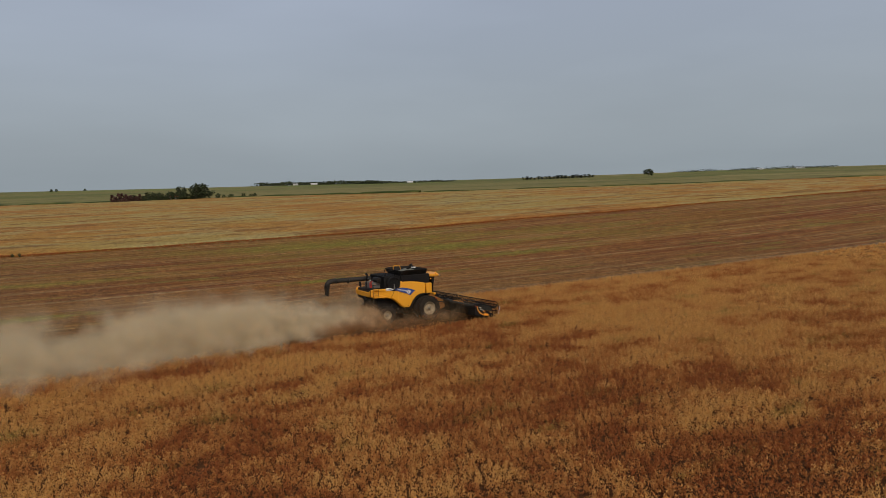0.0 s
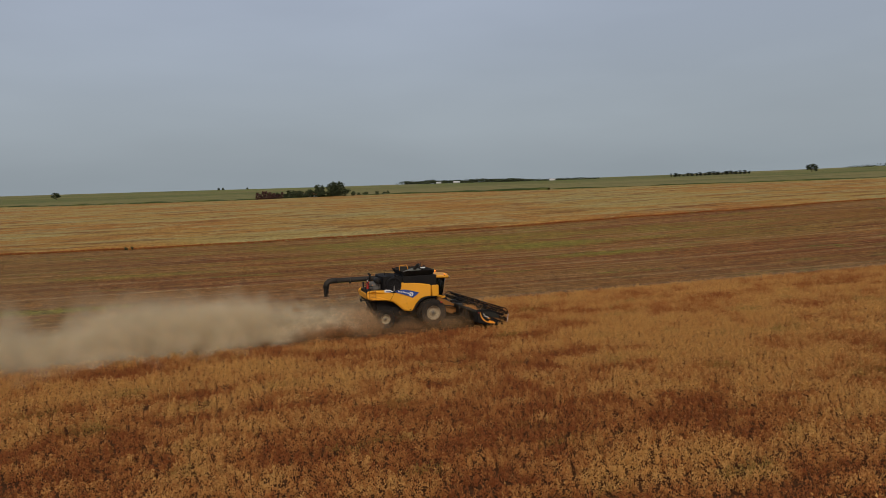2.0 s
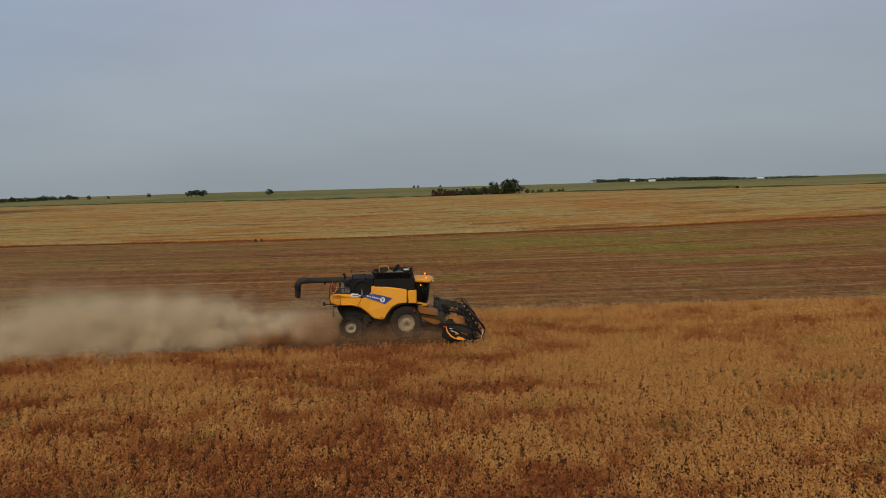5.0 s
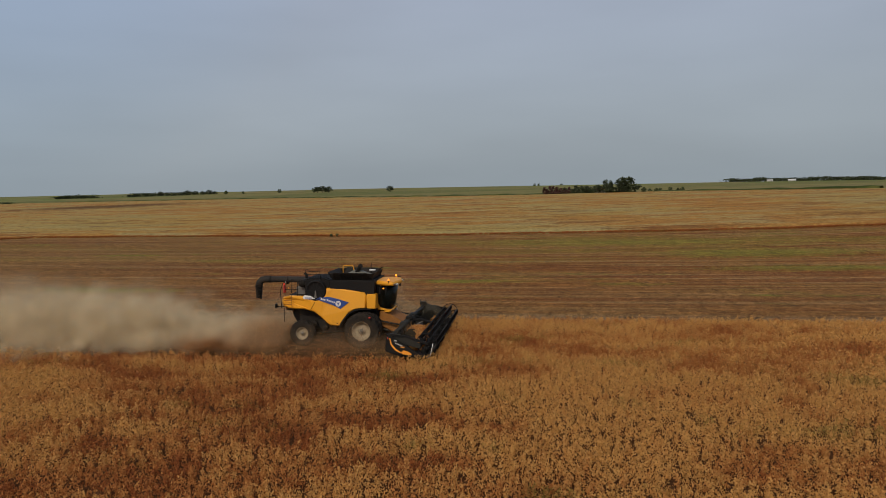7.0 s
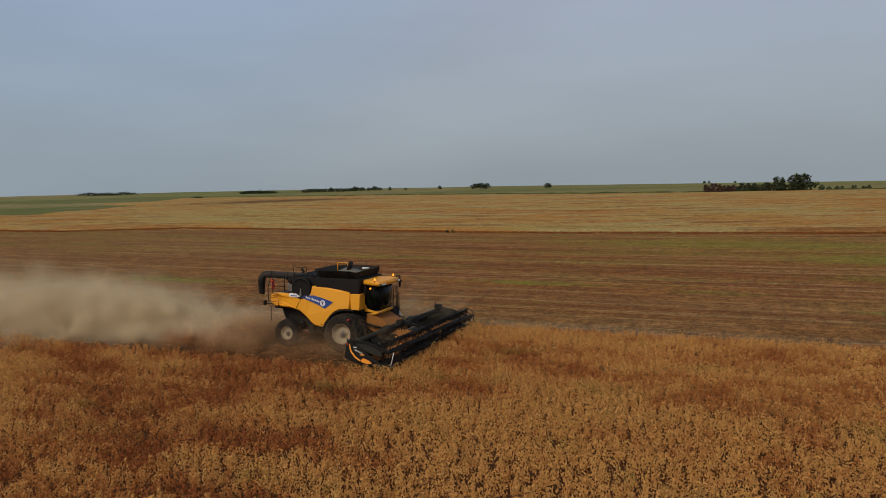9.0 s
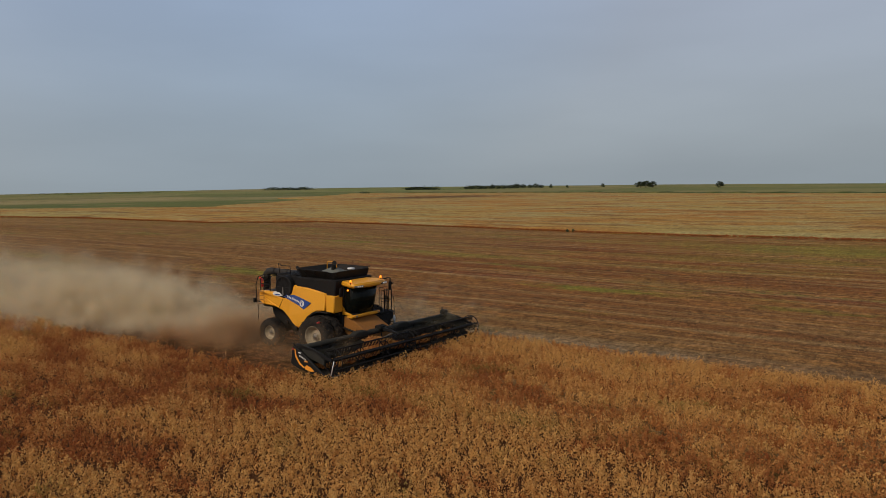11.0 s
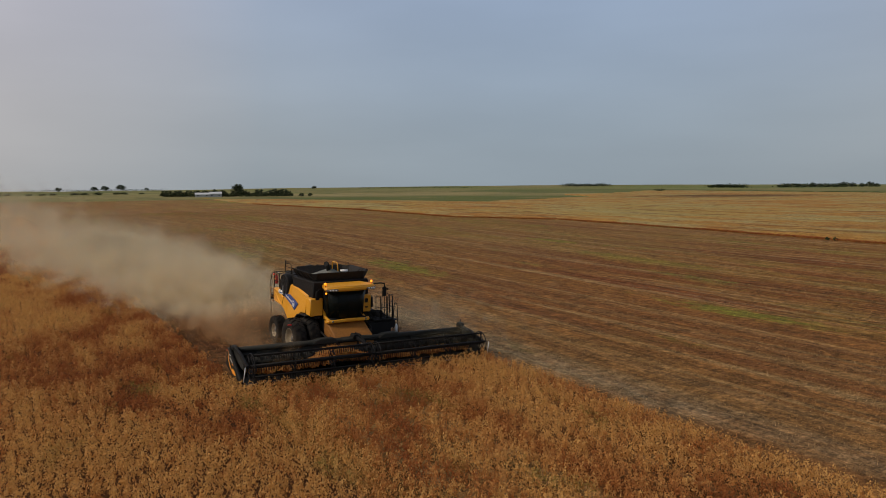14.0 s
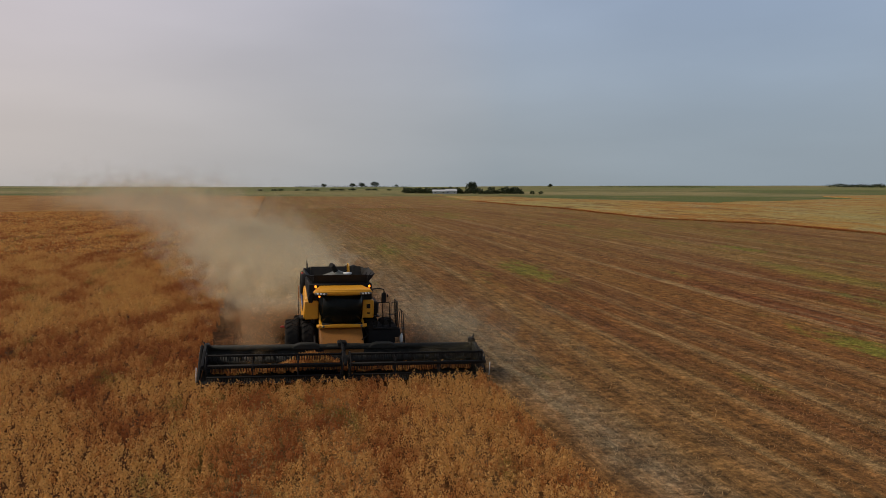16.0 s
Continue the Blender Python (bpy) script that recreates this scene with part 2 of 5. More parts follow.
# ground: soil under the crop, stubble, far green fields
def stubble_colour(g):
    """Colour of the cut ground, combed by the passes: reddish strips, golden straw, pale chaff, weeds."""
    gx, gy = g.axis(0), g.axis(1)
    yy = g.math('ADD', gy, g.rng(g.noise(0.02, 3), 0.3, 0.7, -5, 5))
    band = g.noise((0.010, 0.13, 0.0), 4, 0.6)
    lines = g.noise((0.012, 0.50, 0.0), 5, 0.65)
    stub = g.ramp(band, (0.36, (0.190, 0.060, 0.017)), (0.48, (0.245, 0.096, 0.025)), (0.58, (0.282, 0.132, 0.036)), (0.70, (0.330, 0.190, 0.068)))
    stub = g.mix(g.rng(lines, 0.52, 0.64, 0, 0.75), stub, (0.40, 0.265, 0.115))
    stub = g.mix(g.rng(lines, 0.47, 0.36, 0, 0.45), stub, (0.165, 0.054, 0.016))
    # wheel tracks of the last passes, two pale lines to each
    track = g.math('ABSOLUTE', g.math('SUBTRACT', g.math('PINGPONG', g.math('ADD', gy, 2.0), SWATH), 1.6))
    stub = g.mix(g.math('MULTIPLY', g.rng(track, 0.6, 0.15, 0, 0.5), g.rng(g.noise((0.02, 0.05, 0.0), 3, 0.6), 0.42, 0.62)), stub, (0.40, 0.27, 0.135))
    # older cuts behind the machine have bleached
    stub = g.mix(g.rng(gx, -12.0, -45.0, 0, 0.40), stub, (0.265, 0.165, 0.060))
    green_a = g.math('MULTIPLY', g.rng(g.noise((0.016, 0.045, 0.0), 4, 0.6), 0.53, 0.64, smooth=True), g.rng(g.noise((0.10, 0.4, 0.0), 4, 0.7), 0.40, 0.60))
    green_b = g.math('MULTIPLY', g.math('MULTIPLY', g.rng(gy, 38.0, 58.0), g.rng(gy, 101.0, 90.0)),
                     g.math('MULTIPLY', g.rng(g.noise((0.016, 0.075, 0.0), 3, 0.55), 0.41, 0.57, smooth=True), g.rng(g.noise((0.12, 0.35, 0.0), 4, 0.7), 0.32, 0.54)))
    green_b = g.math('MULTIPLY', green_b, g.math('MULTIPLY', g.rng(gx, -25.0, 15.0, 0.3, 1.0), g.rng(gx, 130.0, 70.0, 0.3, 1.0)))
    stub = g.mix(g.math('MULTIPLY', green_a, 0.6), stub, (0.225, 0.205, 0.036))
    stub = g.mix(g.math('MULTIPLY', green_b, 0.5), stub, (0.245, 0.225, 0.034))
    # the newest passes are greyer, with weeds
    newer = g.math('MULTIPLY', g.rng(yy, 32.0, 10.0), g.rng(g.noise((0.03, 0.30, 0.0), 4, 0.6), 0.36, 0.64, 0.10, 0.62))
    stub = g.mix(newer, stub, (0.250, 0.150, 0.055))
    weed = g.math('MULTIPLY', g.rng(g.noise((0.045, 0.16, 0.0), 3, 0.6), 0.59, 0.67), g.rng(g.noise((0.6, 1.4, 0.0), 4, 0.7), 0.42, 0.6))
    stub = g.mix(g.math('MULTIPLY', weed, 0.85), stub, (0.185, 0.205, 0.032))
    # green regrowth in a few longish patches
    ragged = g.rng(g.noise((0.5, 1.1, 0.0), 4, 0.7), 0.3, 0.7, -0.6, 0.6)
    for cx, cy, rx, ry, f_ in ((3.0, 29.0, 7.0, 1.8, 0.85), (19.0, 27.0, 5.0, 1.2, 0.5), (-50.0, 59.6, 7.0, 2.2, 0.8), (-30.0, 21.0, 9.0, 2.2, 0.75), (-470.0, 140.0, 130.0, 34.0, 0.6), (40.0, 58.0, 17.0, 8.0, 0.7), (42.0, 40.0, 16.0, 3.5, 0.7), (22.0, 78.0, 30.0, 9.0, 0.6), (-24.0, 50.0, 12.0, 3.0, 0.5)):
        ex = g.math('ABSOLUTE', g.math('DIVIDE', g.math('SUBTRACT', gx, cx), rx))
        ey = g.math('ABSOLUTE', g.math('DIVIDE', g.math('SUBTRACT', gy, cy), ry))
        d = g.math('ADD', g.math('SQRT', g.math('ADD', g.math('MULTIPLY', ex, ex), g.math('MULTIPLY', ey, ey))), ragged)
        stub = g.mix(g.rng(d, 1.1, 0.3, 0, f_, smooth=True), stub, (0.215, 0.215, 0.030))
    # dark reddish soil and trash on the swath being cut, dust shadow painted in
    shaded_swath = g.math('MULTIPLY', g.math('MULTIPLY', g.rng(gx, 4.2, 3.6), g.rng(gx, -60.0, -18.0)), g.rng(yy, 6.5, 3.5))
    stub = g.mix(g.math('MULTIPLY', shaded_swath, g.rng(g.noise((0.3, 0.9, 0.0), 4, 0.7), 0.3, 0.7, 0.95, 0.55)), stub, (0.120, 0.050, 0.022))
    # pale chaff strip along the standing crop
    strip = g.math('MULTIPLY', g.math('MULTIPLY', g.rng(yy, 4.0, 6.0), g.rng(gx, -45.0, -5.0, 0.15, 1.0)), g.rng(gy, 10.5, 7.8))
    return g.mix(g.math('MULTIPLY', strip, g.rng(g.noise((0.8, 1.6, 0.0), 4, 0.7), 0.35, 0.6, 0.36, 0.84)), stub, (0.295, 0.235, 0.142))


def grained(g, col, textures):
    """Multiply a colour by noise textures given as (texture, darkest, palest)."""
    for tex, dark, pale in textures:
        f_ = g.rng(tex, 0.36, 0.64, dark, pale)
        v_ = g.n.new("ShaderNodeCombineColor")
        for ch in range(3):
            g.l.new(f_, v_.inputs[ch])
        col = g.mix(1.0, col, v_.outputs[0], 'MULTIPLY')
    return col


g = Mat("farmland", 0.95, spec=0.12)
gx, gy = g.axis(0), g.axis(1)
rows = g.noise((0.22, 3.2, 1.0), 3, 0.6)
clods = g.noise((1.1, 0.8, 1.0), 6, 0.85)
grit = g.noise((3.6, 2.0, 2.0), 5, 0.8)
fine = g.noise(9.0, 4, 0.75)
stub = grained(g, stubble_colour(g), ((rows, 0.66, 1.30), (clods, 0.50, 1.40), (grit, 0.52, 1.42), (fine, 0.70, 1.24)))
soil = g.ramp(fine, (0.3, (0.060, 0.025, 0.011)), (0.7, (0.16, 0.075, 0.030)))


def parcels(sx, sy, turn):
    """Large fields: one tint to each cell of a stretched, turned pattern."""
    mp = g.n.new("ShaderNodeMapping")
    mp.inputs["Rotation"].default_value = (0, 0, radians(turn))
    mp.inputs["Scale"].default_value = (sx, sy, 0.0)
    g.l.new(g.pos, mp.inputs[0])
    vo = g.n.new("ShaderNodeTexVoronoi")
    vo.distance = 'CHEBYCHEV'
    vo.inputs["Scale"].default_value, vo.inputs["Randomness"].default_value = 1.0, 0.6
    g.l.new(mp.outputs[0], vo.inputs["Vector"])
    sp = g.n.new("ShaderNodeSeparateColor")
    g.l.new(vo.outputs["Color"], sp.inputs[0])
    return sp.outputs[0]


# field tints kept pale and dull, with distance haze mixed into the colours
far_col = g.ramp(parcels(1 / 620.0, 1 / 400.0, 12.0), (0.0, (0.105, 0.125, 0.038)), (0.2, (0.155, 0.165, 0.050)), (0.36, (0.24, 0.205, 0.080)),
                 (0.50, (0.125, 0.145, 0.044)), (0.62, (0.33, 0.255, 0.12)), (0.74, (0.130, 0.180, 0.042)), (0.88, (0.21, 0.19, 0.070)), (1.0, (0.115, 0.130, 0.042)))
far_col = g.mix(g.rng(g.noise((0.010, 0.022, 1.0), 4, 0.65), 0.40, 0.66, 0, 0.35), far_col, (0.19, 0.165, 0.055))
# a lush green hollow beside the grain
hollow = g.math('MULTIPLY', g.math('MULTIPLY', g.rng(gx, -285.0, -300.0), g.rng(gx, -900.0, -600.0)), g.math('MULTIPLY', g.rng(gy, 200.0, 215.0), g.rng(gy, 640.0, 420.0)))
far_col = g.mix(g.math('MULTIPLY', hollow, 0.8), far_col, (0.098, 0.122, 0.030))
far_col = g.mix(g.rng(g.noise((0.004, 0.016, 1.0), 5, 0.7), 0.50, 0.60, 0, 0.6), far_col, (0.075, 0.098, 0.028))
far_col = g.mix(g.rng(g.noise((0.005, 0.020, 3.0), 4, 0.7), 0.54, 0.62, 0, 0.55), far_col, (0.26, 0.195, 0.085))
far_col = g.mix(g.rng(g.noise((0.05, 0.12, 1.0), 4, 0.7), 0.48, 0.34, 0, 0.5), far_col, (0.050, 0.070, 0.018))
col = g.mix(g.rng(gy, -6.2, -5.9), soil, stub)
col = g.mix(g.rng(g.math('ADD', gy, g.rng(g.noise(0.006, 2), 0.3, 0.7, -20, 20)), 225.0, 232.0), col, far_col)
col = g.mix(g.rng(g.math('ADD', gx, g.rng(g.noise(0.01, 2), 0.3, 0.7, -25, 25)), -640.0, -665.0), col, far_col)
col = g.mix(g.rng(gx, 480.0, 520.0), col, far_col)
col = g.mix(g.rng(gy, -320.0, -350.0), col, far_col)
g.colour(col).bump(g.math('ADD', g.math('ADD', g.math('MULTIPLY', rows, 0.5), clods), grit), 1.0, 0.14)
M_GROUND = g.m

u = np.linspace(-1, 1, 241)
axis_pts = np.sinh(u * 6.4) / np.sinh(6.4) * 4600.0
ground = tagged(grid_sheet("ground", axis_pts, axis_pts, land, M_GROUND),
                "rolling farmland with reddish stubble and green fields", "ground", kind="structure")


# ---------------------------------------------------------------- mesh helpers
def part(name, bm, material, parent, label=""):
    me = bpy.data.meshes.new(name)
    bm.to_mesh(me)
    bm.free()
    me.materials.append(material)
    ob = new(name, me)
    ob.parent = parent
    return tagged(ob, label)


def bevelled(bm, w, seg=2, sharp=25):
    if w > 0:
        es = [e for e in bm.edges if len(e.link_faces) == 2 and e.calc_face_angle(0) > radians(sharp)]
        for f in bm.faces:
            f.smooth = False
        made = bmesh.ops.bevel(bm, geom=es, offset=w, segments=seg, affect='EDGES', clamp_overlap=True)
        for f in made["faces"]:
            f.smooth = True
    return bm


def box(x0, x1, y0, y1, z0, z1, w=0.02, bm=None):
    own = bmesh.new()
    bmesh.ops.create_cube(own, size=1, matrix=Matrix.Translation(((x0 + x1) / 2, (y0 + y1) / 2, (z0 + z1) / 2)) @ Matrix.Diagonal((x1 - x0, y1 - y0, z1 - z0, 1)))
    bevelled(own, w)
    return own if bm is None else join(bm, own)


def join(bm, other):
    me = bpy.data.meshes.new("tmp")
    other.to_mesh(me)
    other.free()
    bm.from_mesh(me)
    bpy.data.meshes.remove(me)
    return bm


def prism(outline, axis, a, b, w=0.03, bm=None, seg=2):
    """An outline drawn out along an axis: 'y' takes (x, z), 'x' takes (y, z), 'z' takes (x, y)."""
    own = bmesh.new()
    place = {'y': lambda p, c: (p[0], c, p[1]), 'x': lambda p, c: (c, p[0], p[1]), 'z': lambda p, c: (p[0], p[1], c)}[axis]
    f = own.faces.new([own.verts.new(place(p, a)) for p in outline])
    got = bmesh.ops.extrude_face_region(own, geom=[f])
    d = Vector(place((0, 0), b)) - Vector(place((0, 0), a))
    bmesh.ops.translate(own, vec=d, verts=[e for e in got["geom"] if isinstance(e, bmesh.types.BMVert)])
    bmesh.ops.recalc_face_normals(own, faces=own.faces)
    bevelled(own, w, seg)
    return own if bm is None else join(bm, own)


def tube(points, r, seg=8, bm=None, closed=False):
    """A round bar along a line of points."""
    own = bmesh.new() if bm is None else bm
    pts = [Vector(p) for p in points]
    rings = []
    for i, p in enumerate(pts):
        a = pts[i - 1] if i or closed else p
        b = pts[(i + 1) % len(pts)] if i < len(pts) - 1 or closed else p
        d = (b - a).normalized()
        u_ = d.orthogonal().normalized() if not rings else (rings[-1][1] - d * rings[-1][1].dot(d)).normalized()
        v_ = d.cross(u_)
        rings.append(([own.verts.new(p + (u_ * math.cos(2 * math.pi * j / seg) + v_ * math.sin(2 * math.pi * j / seg)) * r) for j in range(seg)], u_))
    n = len(rings)
    for i in range(n if closed else n - 1):
        A, B = rings[i][0], rings[(i + 1) % n][0]
        for j in range(seg):
            own.faces.new((A[j], A[(j + 1) % seg], B[(j + 1) % seg], B[j])).smooth = True
    if not closed:
        own.faces.new(rings[0][0][::-1])
        own.faces.new(rings[-1][0])
    return own


def lathe(profile, centre, seg=32, bm=None):
    """A profile of (radius, y) turned round the y axis through centre."""
    own = bmesh.new() if bm is None else bm
    rows = []
    for r, y_ in profile:
        rows.append([own.verts.new((centre[0] + r * math.cos(2 * math.pi * j / seg), centre[1] + y_, centre[2] + r * math.sin(2 * math.pi * j / seg))) for j in range(seg)]
                    if r > 1e-6 else [own.verts.new((centre[0], centre[1] + y_, centre[2]))])
    for A, B in zip(rows, rows[1:]):
        for j in range(seg):
            k2 = (j + 1) % seg
            q = [A[j % len(A)], A[k2 % len(A)], B[k2 % len(B)], B[j % len(B)]]
            q = [v_ for i, v_ in enumerate(q) if v_ not in q[:i]]
            if len(q) > 2:
                own.faces.new(q).smooth = True
    return own


def pipe(name, points, r, mat, parent, seg=8, label="", closed=False):
    return part(name, tube(points, r, seg, closed=closed), mat, parent, label)




# ---------------------------------------------------------------- standing crop and grain
def vnoise(x, y, seed):
    """Smooth value noise in 0..1 on arrays."""
    xi, yi = np.floor(x).astype(np.int64), np.floor(y).astype(np.int64)
    fx, fy = x - xi, y - yi
    fx, fy = fx * fx * (3 - 2 * fx), fy * fy * (3 - 2 * fy)

    def h(a, b):
        n = (a * 374761393 + b * 668265263 + seed * 974711) & 0x7fffffff
        n = ((n ^ (n >> 13)) * 1274126177) & 0x7fffffff
        return ((n ^ (n >> 16)) & 0xffff) / 65535.0
    return (h(xi, yi) * (1 - fx) + h(xi + 1, yi) * fx) * (1 - fy) + (h(xi, yi + 1) * (1 - fx) + h(xi + 1, yi + 1) * fx) * fy


def patches(x, y):
    """Ripeness of the crop, 0 dark and red to 1 golden."""
    a = vnoise(x / 11.0, y / 4.6, 3) * 0.22 + vnoise(x / 4.2, y / 2.0, 7) * 0.38 + vnoise(x / 1.4, y / 0.9, 11) * 0.34 + vnoise(x / 0.62, y / 0.5, 13) * 0.24 - 0.09
    return np.clip((a - 0.5) * 2.7 + 0.49 + 0.22 * np.clip((x - 2) / 12.0, -0.2, 1) + 0.10 * np.clip((-x - 14) / 10.0, 0, 1)
                   + 0.30 * np.clip((y + 17) / 6.0, 0, 1) * np.clip((-x - 2) / 5.0, 0, 1), 0, 1)


rs = np.random.RandomState(5)


def plant_soup(px, py, plumes, faces, size, height, spread, tone, vary=0.06):
    """Bushy dry plants: each a few upright plumes, covered with small leaf and pod faces that lie on their outside."""
    n = len(px)
    shape = (n, plumes, faces)
    hgt = height * rs.uniform(0.78, 1.12, n) * (0.90 + 0.20 * tone)
    a = rs.uniform(0, 2 * np.pi, (n, plumes))
    r = spread * np.sqrt(rs.uniform(0.05, 1, (n, plumes))) * (0.75 if plumes > 1 else 0.2)
    bx, by = px[:, None] + r * np.cos(a), py[:, None] + r * np.sin(a)
    ph = hgt[:, None] * rs.uniform(0.70, 1.06, (n, plumes))
    wide = (spread * rs.uniform(0.42, 0.66, (n, plumes)) * (1.0 if plumes > 2 else 1.1))[..., None]
    az = rs.uniform(0, 2 * np.pi, shape)
    up = rs.uniform(-0.55, 1.0, shape)
    flat = np.sqrt(1 - up * up)
    depth = rs.uniform(0.72, 1.08, shape)
    ox, oy = wide * flat * np.cos(az) * depth, wide * flat * np.sin(az) * depth
    oz = ph[..., None] * (0.58 + 0.44 * up * depth)
    c = np.stack([bx[..., None] + ox, by[..., None] + oy, land(px, py)[:, None, None] + oz], -1).reshape(-1, 3)
    k = len(c)
    nor = np.stack([flat * np.cos(az), flat * np.sin(az), up * 0.55], -1).reshape(-1, 3) + rs.normal(0, 0.42, (k, 3))
    nor /= np.linalg.norm(nor, axis=1)[:, None]
    d1 = np.array([0, 0, 1.0]) + rs.normal(0, 0.55, (k, 3))
    d1 -= (d1 * nor).sum(1)[:, None] * nor
    d1 /= np.linalg.norm(d1, axis=1)[:, None] + 1e-9
    d2 = np.cross(nor, d1)
    s = (size * rs.uniform(0.65, 1.3, k))[:, None]
    tri = np.stack([d1 * s * 0.85, -d1 * s * 0.40 + d2 * s * 0.42, -d1 * s * 0.40 - d2 * s * 0.42], 1)
    # tone drops down each plant: redder stems, and shade between plants put in
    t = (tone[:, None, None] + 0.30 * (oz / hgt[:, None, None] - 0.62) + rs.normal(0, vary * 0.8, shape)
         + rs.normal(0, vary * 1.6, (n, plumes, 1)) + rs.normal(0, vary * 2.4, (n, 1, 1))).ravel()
    return c[:, None, :] + tri, t


def strewn(x0, x1, y0, y1, per_m2):
    n = int((x1 - x0) * (y1 - y0) * per_m2)
    x, y = rs.uniform(x0, x1, n), rs.uniform(y0, y1, n)
    return x, y


def crop_material(name, dark, mid, gold, green):
    k = Mat(name, 0.9, spec=0.12)
    t = k.n.new("ShaderNodeAttribute")
    t.attribute_name = "tone"
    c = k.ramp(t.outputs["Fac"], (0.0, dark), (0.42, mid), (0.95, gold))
    weeds = k.math('MULTIPLY', k.rng(k.noise((0.16, 0.4, 0.1), 3, 0.6), 0.60, 0.68), k.rng(k.island(), 0.15, 0.8, 0.0, 0.85))
    c = k.mix(weeds, c, green)
    c = k.mix(k.rng(k.island(), 0.0, 1.0, 0.0, 0.30), c, tuple(v * 0.75 for v in mid))
    k.colour(c)
    k.b.inputs["Subsurface Weight"].default_value = 0.0
    tr = k.n.new("ShaderNodeBsdfTranslucent")
    k.l.new(c, tr.inputs[0])
    ms = k.n.new("ShaderNodeMixShader")
    ms.inputs[0].default_value = 0.42
    k.l.new(k.b.outputs[0], ms.inputs[1])
    k.l.new(tr.outputs[0], ms.inputs[2])
    k.l.new(ms.outputs[0], k.n["Material Output"].inputs[0])
    return k.m


M_CROP = crop_material("dry_crop", (0.34, 0.110, 0.038), (0.55, 0.244, 0.076), (0.73, 0.430, 0.140), (0.16, 0.21, 0.05))

# plants close to the machine: feathery where the machine works, coarser round about
def sown(x0, x1, y0, y1, step):
    """Plants in drilled rows, a step apart along the row."""
    row = np.arange(y0, y1, 0.30)
    X, Y = np.meshgrid(np.arange(x0, x1, step), row)
    x = (X + (np.arange(len(row)) % 2)[:, None] * step / 2 + rs.normal(0, step * 0.26, X.shape)).ravel()
    y = (Y + rs.normal(0, 0.05, X.shape)).ravel()
    tram = np.abs(np.abs((y + 25.0) % 18.3 - 9.15) - 1.0) < 0.16
    tram &= rs.uniform(size=len(x)) < 0.45
    keep = ((y < -SWATH) | (x > CUT_X + rs.normal(0, 0.08, len(x)))) & ~tram
    keep &= vnoise(x / 0.7, y / 0.5, 61) > 0.07      # gaps in the stand
    return x[keep], y[keep]


x, y = sown(-30, 24, -36, SWATH - 0.1, 0.25)
near = (y > -31) | (np.abs(x + 4) < 18)
x, y = x[near], y[near]
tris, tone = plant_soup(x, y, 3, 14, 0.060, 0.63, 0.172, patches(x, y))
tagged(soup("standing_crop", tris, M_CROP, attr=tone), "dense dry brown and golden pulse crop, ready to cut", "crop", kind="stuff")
x, y = sown(-44, 64, -44, SWATH - 0.1, 0.27)
rest = ((x < -30) | (x > 24) | (y < -36) | ((y < -31) & (np.abs(x + 4) >= 18)))
x, y = x[rest], y[rest]
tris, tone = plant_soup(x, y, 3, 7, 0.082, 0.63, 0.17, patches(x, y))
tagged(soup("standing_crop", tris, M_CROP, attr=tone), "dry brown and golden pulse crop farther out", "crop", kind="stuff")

# the same crop farther off, in coarser plants
parts_t, parts_a = [], []
for x0, x1, y0, y1, dens in ((64, 130, -44, SWATH - 0.1, 4.2), (130, 210, -30, SWATH - 0.1, 2.2), (-100, -44, -60, -SWATH, 4.6), (-190, -100, -100, -SWATH, 1.8)):
    x, y = strewn(x0, x1, y0, y1, dens)
    keep = np.abs(np.abs((y + 25.0) % 18.3 - 9.15) - 1.0) > 0.25
    x, y = x[keep], y[keep]
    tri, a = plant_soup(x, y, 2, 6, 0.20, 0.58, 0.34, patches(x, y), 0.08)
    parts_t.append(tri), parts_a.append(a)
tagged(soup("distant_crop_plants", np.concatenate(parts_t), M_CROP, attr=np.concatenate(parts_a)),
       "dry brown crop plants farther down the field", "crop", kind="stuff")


def canopy_material(name, dark, mid, gold, stretch):
    k = Mat(name, 0.95, spec=0.1)
    n1 = k.noise((0.05 * stretch[0], 0.09 * stretch[1], 0.2), 5, 0.62)
    n2 = k.noise((0.35 * stretch[0], 0.6 * stretch[1], 1.0), 5, 0.72)
    n3 = k.noise(4.0, 4, 0.7)
    s = k.math('ADD', k.math('MULTIPLY', n1, 0.5), k.math('ADD', k.math('MULTIPLY', n2, 0.40), k.math('MULTIPLY', n3, 0.10)))
    c = k.ramp(s, (0.36, dark), (0.46, mid), (0.58, gold), (0.72, tuple(min(1, v * 1.18) for v in gold)))
    k.colour(c).bump(k.math('ADD', n2, n3), 1.0, 0.3)
    return k.m


M_CANOPY = canopy_material("crop_canopy", (0.185, 0.074, 0.023), (0.29, 0.132, 0.038), (0.385, 0.208, 0.062), (1, 1))
k = Mat("ripe_grain", 0.95, spec=0.1)
n1, n2, n3 = k.noise((0.010, 0.016, 0.1), 4, 0.6), k.noise((0.30, 0.22, 0.1), 5, 0.7), k.noise((1.1, 0.7, 0.1), 6, 0.85)
n4, n5 = k.noise((0.055, 0.10, 0.1), 5, 0.65), k.noise((0.06, 0.09, 0.1), 5, 0.65)
gc = k.ramp(n1, (0.38, (0.42, 0.195, 0.048)), (0.47, (0.46, 0.245, 0.060)), (0.54, (0.45, 0.290, 0.080)), (0.62, (0.41, 0.315, 0.105)))
